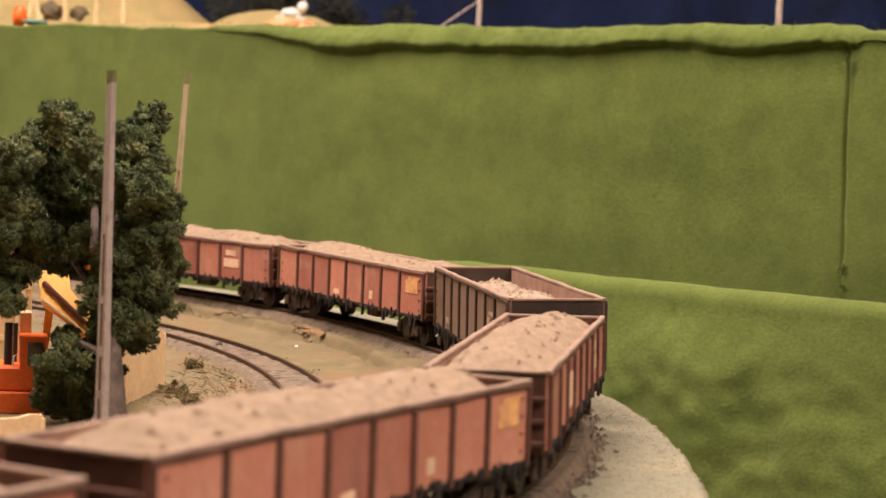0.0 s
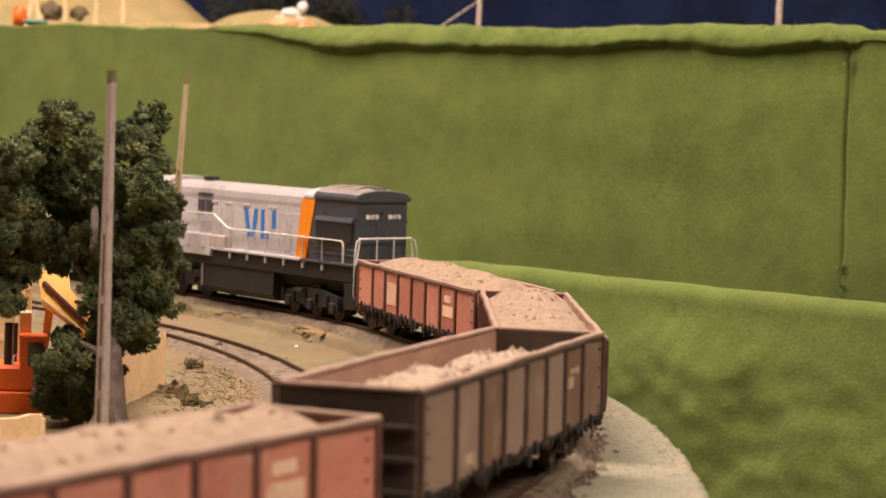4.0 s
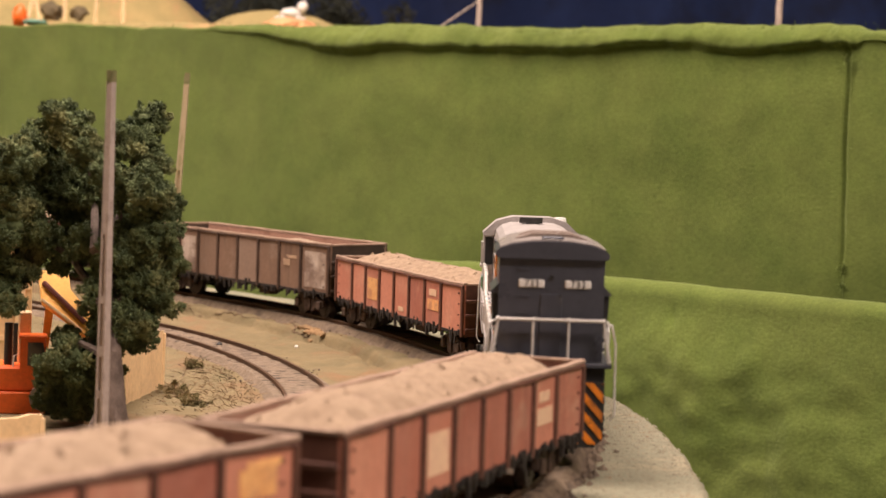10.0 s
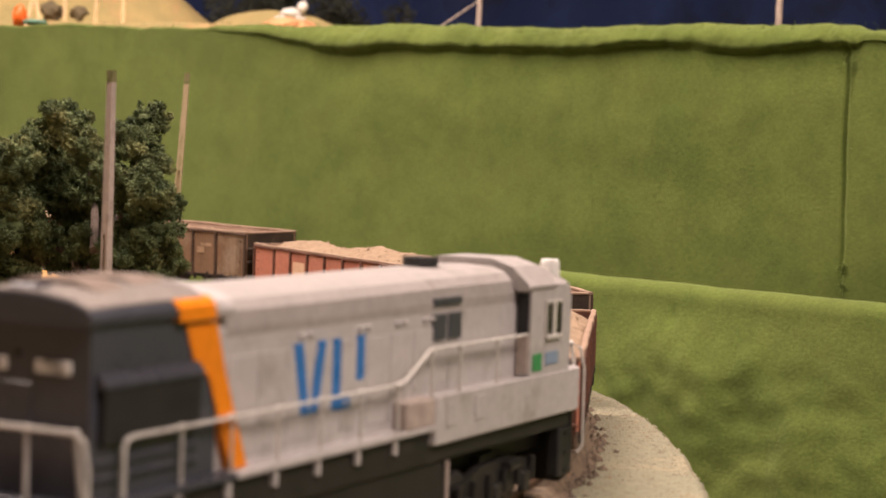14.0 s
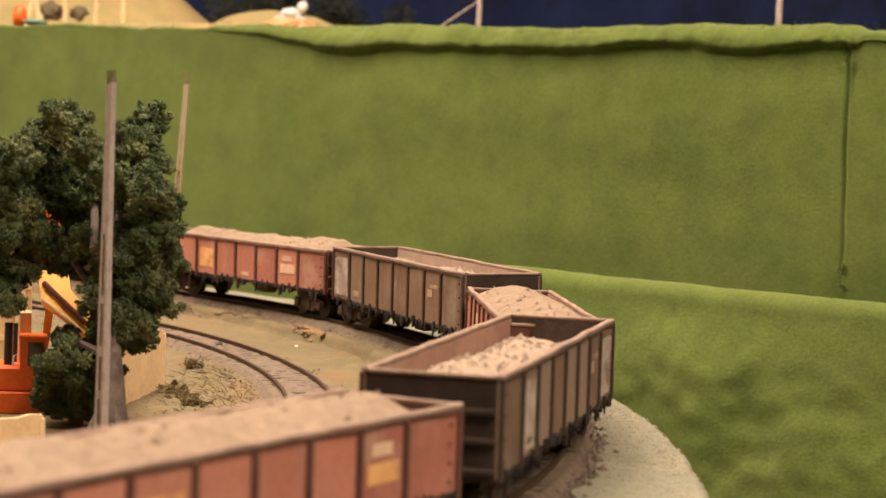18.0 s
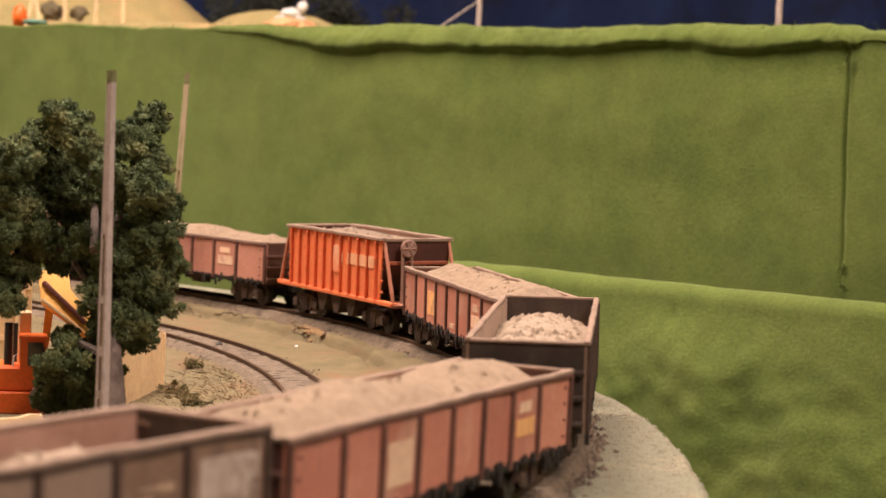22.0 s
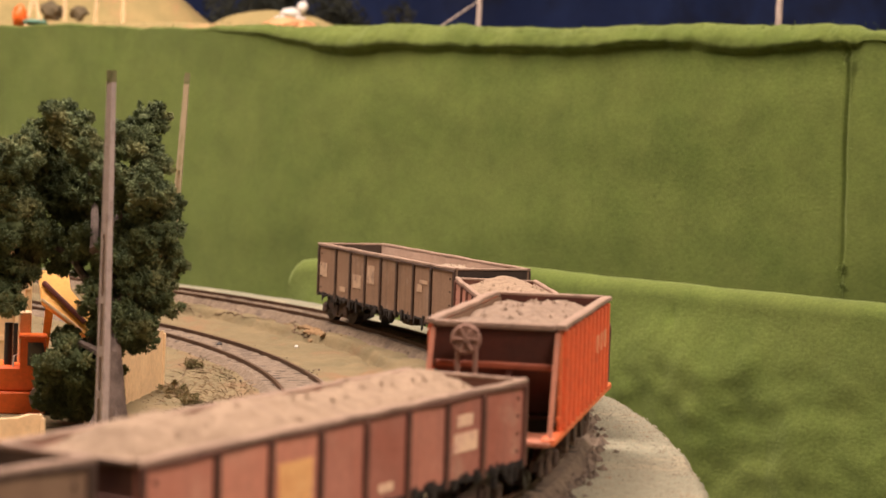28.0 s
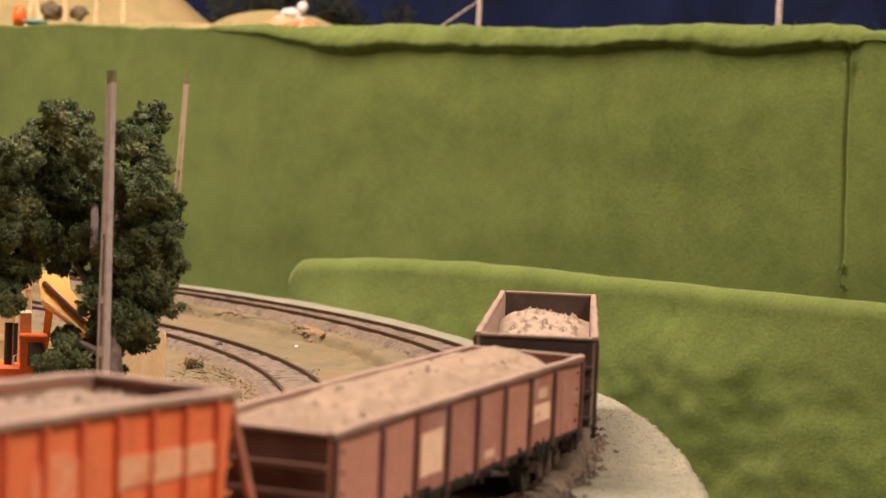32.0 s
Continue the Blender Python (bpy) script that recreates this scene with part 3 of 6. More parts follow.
def make_gondola(name, label, hl, hw, top, paint, ribpaint, inside, bays, rng):
    """An open bogie wagon without its load."""
    w = thing(name, label, "gondola wagon", "wagons of the ore train")
    lo = 0.0118
    for s in (-1, 1):
        y0, y1 = sorted((s * (hw - 0.0009), s * (hw - 0.0002)))
        side = part("side_wall", Build().box(-hl, hl, y0, y1, lo, top - 0.0008), paint, w)
        y0, y1 = sorted((s * (hw - 0.0014), s * (hw - 0.00092)))
        part("inner_lining", Build().box(-hl + 0.0009, hl - 0.0009, y0, y1, lo, top - 0.0013), inside, side)
        y0, y1 = sorted((s * (hw - 0.0013), s * (hw + 0.0005)))
        part("top_rail", worn_rail(-hl - 0.0003, hl + 0.0003, y0, y1, top - 0.0009, top, hl * 1000 + s * 3.3), RIM, w)
        y0, y1 = sorted((s * (hw - 0.0001), s * (hw + 0.0007)))
        part("top_flange", worn_rail(-hl, hl, y0, y1, top - 0.0017, top - 0.00095, hl * 700 + s * 1.3), ribpaint, side)
        tagged(part("lower_edge", teeth(s * (hw - 0.0003), s, hl, rng, lo), SOOT, w, "ragged dark lower edge"), kind="stuff")
        for i in range(bays + 1):
            x = bay_edges(hl, bays)[i] * (1 if 0 < i < bays else (hl - 0.0008) / hl)
            y0, y1 = sorted((s * (hw - 0.0003), s * (hw + 0.0008)))
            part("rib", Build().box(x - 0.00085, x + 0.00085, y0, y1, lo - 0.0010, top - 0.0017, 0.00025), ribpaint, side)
        e = bay_edges(hl, bays)
        for i in range(bays):
            y0, y1 = sorted((s * (hw - 0.0004), s * (hw + 0.00005)))
            part("panel", Build().box(e[i + 1] + 0.0009, e[i] - 0.0009, y0, y1, lo + 0.0004, top - 0.0018, 0.00012), paint, side)
        # rivets on the end bays
        b = Build()
        for x in (-hl + 0.0044, hl - 0.0044):
            for k in range(4):
                disc(b, s * (hw - 0.0003), s * (hw + 0.0005), 0.00036, 6, x, lo + 0.003 + k * (top - lo - 0.006) / 3.3)
        tagged(part("rivet_line", b, ribpaint, side), kind="stuff")
    for s in (-1, 1):
        x0, x1 = sorted((s * hl, s * (hl - 0.0009)))
        # ends are coloured darker than the sides, in rib or end colour, as painted shade
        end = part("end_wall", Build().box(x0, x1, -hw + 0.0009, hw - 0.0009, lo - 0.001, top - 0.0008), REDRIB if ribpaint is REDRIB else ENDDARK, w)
        x0, x1 = sorted((s * (hl - 0.0010), s * (hl + 0.0005)))
        part("top_rail", Build().box(x0, x1, -hw + 0.0014, hw - 0.0014, top - 0.0010, top - 0.0001, 0.0002), RIM, w)
        for z in (lo + 0.0015, lo + (top - lo) * 0.36, lo + (top - lo) * 0.64):
            x0, x1 = sorted((s * (hl - 0.0001), s * (hl + 0.0012)))
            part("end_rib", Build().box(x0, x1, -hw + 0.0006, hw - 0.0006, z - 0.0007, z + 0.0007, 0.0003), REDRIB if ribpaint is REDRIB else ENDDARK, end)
        coupler(w, s * (hl - 0.002), s)
    b = Build().box(-hl + 0.001, hl - 0.001, -hw + 0.0015, hw - 0.0015, lo - 0.0006, lo + 0.0004)
    part("floor", b, inside, w)
    b = Build().box(-hl + 0.002, hl - 0.002, -0.0028, 0.0028, 0.0088, lo - 0.0007)
    for i in range(7):
        x = -hl * 0.9 + i * hl * 0.3
        b.box(x - 0.0008, x + 0.0008, -hw + 0.002, hw - 0.002, 0.0098, lo - 0.0007)
    b.box(-0.014, 0.004, 0.004, 0.009, 0.0060, 0.0105, 0.0005)
    b.box(0.010, 0.020, -0.010, -0.005, 0.0066, 0.0105, 0.0005)
    part("underframe", b, GRIME, w)
    for s in (-1, 1):
        add_bogie(w, s * 0.0580, BOGIE, (-0.0098, 0.0098))
    return w


def copy_wagon(src):
    made = copy_thing(src, Matrix.Identity(4))
    # the copy's bogies and wheelsets move on their own
    for a, o in zip(src.children_recursive, made.children_recursive):
        for t, bogie, x in list(KEYED):
            if bogie is a:
                KEYED.append((made, o, x))
        for ws, x in list(AXLES):
            if ws is a:
                AXLES.append((o, x))
    return made


def ore_load(parent, hl, hw, top, seed, heap, low=False, ore=None, lift=0.0):
    """The heaped load; a low one lies deep in the wagon in two mounds."""
    nx, ny = 110, 26
    b = Build()

    def at(i, j):
        u, v = i / (nx - 1) * 2 - 1, j / (ny - 1) * 2 - 1
        x, y = u * (hl - 0.0016), v * (hw - 0.0016)
        lumps = 0.0015 * noise.noise((x * 70 + seed * 5, y * 70, seed)) + 0.0007 * noise.noise((x * 240, y * 240 + seed, 1.0)) + 0.00025 * noise.noise((x * 620, y * 620, seed))
        if low:
            k = max(0.0, math.cos((u - 0.42) * 3.2)) * 0.9 if abs(u - 0.42) < 0.49 else 0.0
            k += max(0.0, math.cos((u + 0.45) * 3.0)) * 0.75 if abs(u + 0.45) < 0.52 else 0.0
            z = top - 0.0108 + heap * k * (1 - 0.55 * v * v) + lumps * 1.2
        else:
            k = smooth01(1 - abs(u + 0.03 * math.sin(seed)), 0.03, 0.22)
            z = top - 0.0040 + lift + heap * k * (1 - 0.72 * abs(v) ** 1.7) * (0.82 + 0.3 * noise.noise((u * 2.2, seed * 1.3, 0))) + lumps * (0.35 + 0.65 * k)
            if abs(v) > 0.97:
                z = min(z, top - 0.0016)
        return x, y, z

    b.grid(at, nx, ny)
    rng = random.Random(seed)
    for _ in range(240 if low else 70):
        i, j = rng.randrange(8, nx - 8), rng.randrange(3, ny - 3)
        p, g = at(i, j), rng.choice((0.6, 0.8, 1.0, 1.5)) * (1.25 if low else 1.0)
        b.add([(p[0] + dx * 0.0008 * g * rng.uniform(0.5, 1.5), p[1] + dy * 0.0008 * g * rng.uniform(0.5, 1.5), p[2] - 0.0002 + dz * 0.0008 * g)
               for dx, dy, dz in ((1, 0, 0), (-0.5, 0.9, 0), (-0.5, -0.9, 0), (0, 0, 1.0))], [(0, 1, 3), (1, 2, 3), (2, 0, 3)])
    part("ore_load", b, ore or ORE, parent, "heaped pale brown ore", smooth=False)


def patch(parent, side, x0, x1, z0, z1, hw, material, name="stencil_patch"):
    y0, y1 = sorted((side * (hw - 0.0003), side * (hw + 0.00025)))
    part(name, Build().box(x0, x1, y0, y1, z0, z1), material, parent)


RL, RW, RT = 0.0745, 0.0156, 0.0312   # red wagons: half length, half width, top
BL, BW, BT = 0.0754, 0.0159, 0.0349   # brown wagons
HL, HW, HT = 0.0466, 0.0167, 0.0418   # hopper

rng_w = random.Random(4)
RED_SRC = make_gondola("gondola_wagon", "faded oxide-red model gondola wagon heaped with ore", RL, RW, RT, RED, REDRIB, INSIDE, 8, rng_w)
DULL_SRC = make_gondola("gondola_wagon", "dull maroon model gondola wagon heaped with ore", RL, RW, RT, DULLRED, REDRIB, DUSTIN, 8, rng_w)
TAUPE_SRC = make_gondola("gondola_wagon", "dusty taupe high-sided model gondola wagon part-filled with ore", BL, BW, BT, TAUPE, BROWNRIB, DUSTIN, 8, rng_w)
BROWN_SRC = make_gondola("gondola_wagon", "weathered brown high-sided model gondola wagon part-filled with ore", BL, BW, BT, BROWN, BROWNRIB, INSIDE, 8, rng_w)

# the train, in the order in which it runs: kind and place relative to the locomotive
TRAIN = {"A": ("red", 1.0040), "B": ("red", 0.8428), "C": ("red", 0.6813), "D": ("brown", 0.5244), "E": ("red", 0.3576), "F": ("red", 0.1991),
         "G": ("red", -0.1762), "H": ("brown", -0.3383), "I": ("red", -0.4893), "J": ("brown", -0.6503), "K": ("red", -0.8091),
         "L": ("red", -1.1033), "N": ("brown", -1.2598)}
# how each body sits on its springs: lift in metres, nose up and outer side up in degrees (the outer rail lies higher)
STANCE = {"A": (0.0, 0.3, 1.0), "B": (0.0008, 0.6, 1.0), "C": (0.0, -0.07, 1.9), "D": (0.0004, 0.49, 1.7), "E": (0.0, -0.03, 0.5), "F": (-0.0008, 0.20, 1.06),
          "G": (-0.0004, 0.36, 0.98), "H": (-0.0002, 0.03, 0.9), "I": (-0.0003, 0.75, 0.02), "J": (-0.0003, 0.32, 1.15), "K": (0.0006, 0.20, 1.26),
          "L": (0.0004, -0.36, 0.03), "N": (0.0001, 0.35, 0.34)}
STOCK = []
for key, (kind, place) in list(TRAIN.items()):
    src = DULL_SRC if key == "L" else RED_SRC if kind == "red" else TAUPE_SRC if key in "JN" else BROWN_SRC
    wagon = src if key in ("A", "D", "J", "L") else copy_wagon(src)
    STOCK.append((wagon, place, STANCE[key]))
    TRAIN[key] = (kind, place, wagon)

CHALKED = {"D": (), "H": (1, 7), "J": (0,), "N": ()}
for n, (key, (kind, place, wagon)) in enumerate(TRAIN.items()):
    red = kind == "red"
    hl, hw, top = (RL, RW, RT) if red else (BL, BW, BT)
    e = bay_edges(hl, 8)
    ore_load(wagon, hl, hw, top, n + 1, 0.0078 if red else 0.0098, low=not red, ore=None if red else PALEORE)
    walls = [o for o in wagon.children if o.name.startswith("side_wall")]
    for s in (-1, 1):
        wall = walls[0] if s < 0 else walls[1]

        def mark(i, u0, u1, z0, z1, material, name="stencil_patch"):
            """A mark in bay i, counted from the front on one side and from the rear on the other."""
            a, c = (s * (e[i] + (e[i + 1] - e[i]) * u) for u in (u0, u1))
            patch(wall, s, min(a, c), max(a, c), z0, z1, hw, material, name)

        if red and key in "ABE":
            mark(7, 0.24, 0.72, 0.0212, 0.0266, YELLOW)
            mark(7, 0.34, 0.78, 0.0266, 0.0279, YELLOW)
            mark(3, 0.30, 0.62, 0.0140, 0.0162, PATCH)
            mark(5, 0.36, 0.56, 0.0150, 0.0186, PATCH)
        elif red:
            mark(2, 0.16, 0.84, 0.0158, 0.0250, YELLOW if key in "GK" else PATCH)
            mark(6, 0.18, 0.84, 0.0180, 0.0222, YELLOW if key in "GI" else PATCH)
            mark(6, 0.26, 0.70, 0.0236, 0.0262, PATCH)
            if key in "GKL":
                mark(4, 0.30, 0.66, 0.0142, 0.0160, PATCH)
        else:
            mark(6, 0.20, 0.50, 0.0226, 0.0256, FAINT)
            mark(6, 0.34, 0.80, 0.0262, 0.0276, FAINT)
            mark(1, 0.30, 0.70, 0.0150, 0.0172, FAINT)
            if key == "N":
                mark(0, 0.10, 0.52, 0.0200, 0.0262, FAINT, "pale_wear")
                mark(2, 0.20, 0.74, 0.0180, 0.0238, FAINT, "pale_wear")
                mark(3, 0.14, 0.60, 0.0214, 0.0290, FAINT, "pale_wear")
            for i in CHALKED[key]:
                mark(i, 0.14, 0.86, 0.0140, 0.0305, CHALK, "pale_wear")


def make_hopper():
    w = thing("hopper_wagon", "bright orange ribbed model ore hopper wagon, loaded", "hopper wagon", "wagons of the ore train")
    lo = 0.0150
    for s in (-1, 1):
        y0, y1 = sorted((s * (HW - 0.0010), s * (HW - 0.0003)))
        # a side leans in at its foot corners: longer at the top
        side = part("side_wall", Build().prism([(-HL + 0.003, lo), (HL - 0.003, lo), (HL, HT - 0.001), (-HL, HT - 0.001)], "y", y0, y1), HOPPER, w)
        for i in range(11):
            x = -HL + 0.0050 + (2 * HL - 0.0100) * i / 10
            a, c = sorted((s * (HW - 0.0004), s * (HW + 0.0012)))
            part("rib", Build().box(x - 0.0005, x + 0.0005, a, c, lo, HT - 0.0018, 0.0002), HOPRIB, side)
        a, c = sorted((s * (HW - 0.0018), s * (HW - 0.00105)))
        part("inner_lining", Build().prism([(-HL + 0.004, lo + 0.001), (HL - 0.004, lo + 0.001), (HL - 0.001, HT - 0.0016), (-HL + 0.001, HT - 0.0016)], "y", a, c), TAUPE, side)
        a, c = sorted((s * (HW - 0.0016), s * (HW + 0.0011)))
        part("top_rail", worn_rail(-HL - 0.0006, HL + 0.0006, a, c, HT - 0.0012, HT, s * 1.7), RIM, w)
        a, c = sorted((s * (HW - 0.0030), s * (HW + 0.0006)))
        part("side_sill", Build().box(-HL - 0.010, HL + 0.010, a, c, lo - 0.0018, lo, 0.0003), HOPPER, w)
        # markings, read along each side: a pale worn roundel, then a row of pale bars
        b = Build()
        disc(b, s * (HW - 0.0002), s * (HW + 0.0002), 0.0062, 24, -s * 0.0035, 0.0296)
        part("roundel", b, FADED, side)
        pitch = (2 * HL - 0.0100) / 10
        for k in range(3):
            x = -s * (HL - 0.0050 - pitch * (3 - k))
            xa, xb = sorted((x, x - s * pitch))
            patch(side, s, xa + 0.0004, xb - 0.0004, 0.0282, 0.0332, HW - 0.0001, BARS)
            patch(side, s, x - 0.00052, x + 0.00052, 0.0282, 0.0332, HW + 0.0010, BARS, "rib_patch")
    for s in (-1, 1):
        # the slope sheet of the end, open beneath, with raking posts
        b = Build().prism([(s * HL, HT - 0.010), (s * (HL - 0.0010), HT - 0.010), (s * (HL - 0.0010), HT - 0.001), (s * HL, HT - 0.001)], "y", -HW + 0.001, HW - 0.001)
        end = part("end_wall", b, HOPEND, w, "orange end plate coloured dark for shade")
        b = Build().prism([(s * HL, HT - 0.0100), (s * HL, HT - 0.0112), (s * (HL - 0.022), 0.0160), (s * (HL - 0.022), 0.0172)], "y", -HW + 0.0012, HW - 0.0012)
        part("slope_sheet", b, HOPIN, w)
        part("top_rail", Build().box(s * HL - 0.0009, s * HL + 0.0009, -HW + 0.0016, HW - 0.0016, HT - 0.0017, HT - 0.0001, 0.0003), RIM, w)
        part("end_rib", Build().box(s * HL - 0.0007, s * HL + 0.0011, -HW + 0.002, HW - 0.002, HT - 0.0116, HT - 0.0100, 0.0003), DULLORANGE, end)
        for q in (-1, 1):
            b = Build().prism([(s * (HL + 0.0098), 0.0140), (s * (HL + 0.0085), 0.0140), (s * (HL - 0.0008), HT - 0.002), (s * (HL + 0.0004), HT - 0.002)], "y",
                              *sorted((q * (HW - 0.0004), q * (HW - 0.0016))))
            part("corner_post", b, HOPDUST, w, "dusty brown corner post")
            for k in range(4):
                z = 0.0185 + k * 0.0050
                b = Build().tube([(s * (HL - 0.0002), q * (HW - 0.0006), z), (s * (HL - 0.0058), q * (HW - 0.0006), z)], 0.0004, 5)
                part("ladder_rung", b, HOPPER, w)
        b = Build().box(min(s * (HL - 0.004), s * (HL + 0.0105)), max(s * (HL - 0.004), s * (HL + 0.0105)), -HW + 0.0006, HW - 0.0006, 0.0128, 0.0142, 0.0003)
        part("end_platform", b, HOPDUST, w)
        part("coupler_pocket", Build().box(s * HL - 0.003, s * HL + 0.003, -0.004, 0.004, 0.0085, 0.0128), GRIME, w)
        coupler(w, s * (HL + 0.002), s)
        part("centre_post", Build().box(s * HL - 0.0012, s * HL + 0.0008, 0.0030, 0.0046, 0.0142, HT - 0.0112, 0.0003), HOPIN, w)
    # brake wheel on a bracket of the leading end
    wx, wy, wz = HL + 0.0044, -0.0064, 0.0376
    b = disc(Build(), -0.0004, 0.0004, 0.0029, 18)
    b.v = [(wx + y, wy + x, wz + z) for x, y, z in b.v]
    ring = [(wx, wy + 0.0033 * math.cos(a), wz + 0.0033 * math.sin(a)) for a in np.linspace(0, 2 * math.pi, 21)]
    b.tube(ring, 0.0006, 6, cap=False)
    for k in range(3):
        a = k * math.pi / 3
        b.tube([(wx + 0.0006, wy - 0.0032 * math.cos(a), wz - 0.0032 * math.sin(a)), (wx + 0.0006, wy + 0.0032 * math.cos(a), wz + 0.0032 * math.sin(a))], 0.0004, 5)
    b.tube([(HL - 0.0004, wy, wz), (wx + 0.0012, wy, wz)], 0.0009, 6)
    for y in (wy - 0.0022, wy + 0.0022):
        part("wheel_bracket", Build().box(wx - 0.0016, wx - 0.0006, y - 0.0006, y + 0.0006, 0.0142, wz + 0.0020, 0.0002), INSIDE, w)
    part("brake_wheel", b, INSIDE, w, "dusty brown brake wheel")
    b = Build().box(-HL + 0.004, HL - 0.004, -0.003, 0.003, 0.0090, 0.0150)
    part("underframe", b, GRIME, w)
    for x in (-0.014, 0.0, 0.014):
        for q in (-1, 1):
            b = Build().prism([(x - 0.0062, 0.0150), (x + 0.0062, 0.0150), (x + 0.0020, 0.0050), (x - 0.0020, 0.0050)], "y", *sorted((q * 0.0145, q * 0.0032)))
            part("discharge_chute", b, GRIME, w)
    part("floor", Build().box(-HL + 0.02, HL - 0.02, -HW + 0.0012, HW - 0.0012, 0.0150, 0.0160), HOPIN, w)
    for s in (-1, 1):
        add_bogie(w, s * 0.0345, HBOGIE, (-0.0090, 0.0090))
    ore_load(w, HL - 0.0005, HW, HT - 0.0008, 21, 0.0030, ore=DUSKORE, lift=0.0012)
    return w


STOCK.append((make_hopper(), -0.9550, (0.0, -0.13, 0.96)))


# ---- the locomotive ----
def text_mesh(word, size, material, depth=0.00008):
    cu = bpy.data.curves.new("letters", "FONT")
    cu.body, cu.size, cu.extrude, cu.align_x, cu.align_y = word, size, depth, "CENTER", "CENTER"
    ob = bpy.data.objects.new("letters", cu)
    scene.collection.objects.link(ob)
    me = bpy.data.meshes.new_from_object(ob.evaluated_get(bpy.context.evaluated_depsgraph_get()))
    bpy.data.objects.remove(ob)
    me.materials.clear()
    me.materials.append(material)
    return me


def hood_outline(hw, z0, zs, crown):
    """Straight sides to zs, then a rounded roof up to crown."""
    pts = [(-hw, z0)]
    for k in range(9):
        a = math.pi * k / 8
        pts.append((-hw * math.copysign(abs(math.cos(a)) ** 0.55, math.cos(a)), zs + (crown - zs) * math.sin(a) ** 0.8))
    pts.append((hw, z0))
    return pts


def cut(shape, limit, side):
    """The part of a convex outline on one side of a limit in its first coordinate."""
    out = []
    for p, q in zip(shape, shape[1:] + shape[:1]):
        inp, inq = (p[0] - limit) * side >= 0, (q[0] - limit) * side >= 0
        if inp:
            out.append(p)
        if inp != inq:
            k = (limit - p[0]) / (q[0] - p[0])
            out.append((limit, p[1] + k * (q[1] - p[1])))
    return out


LOCO_PIVOT, LOCO_MID = 0.0600, 0.0125


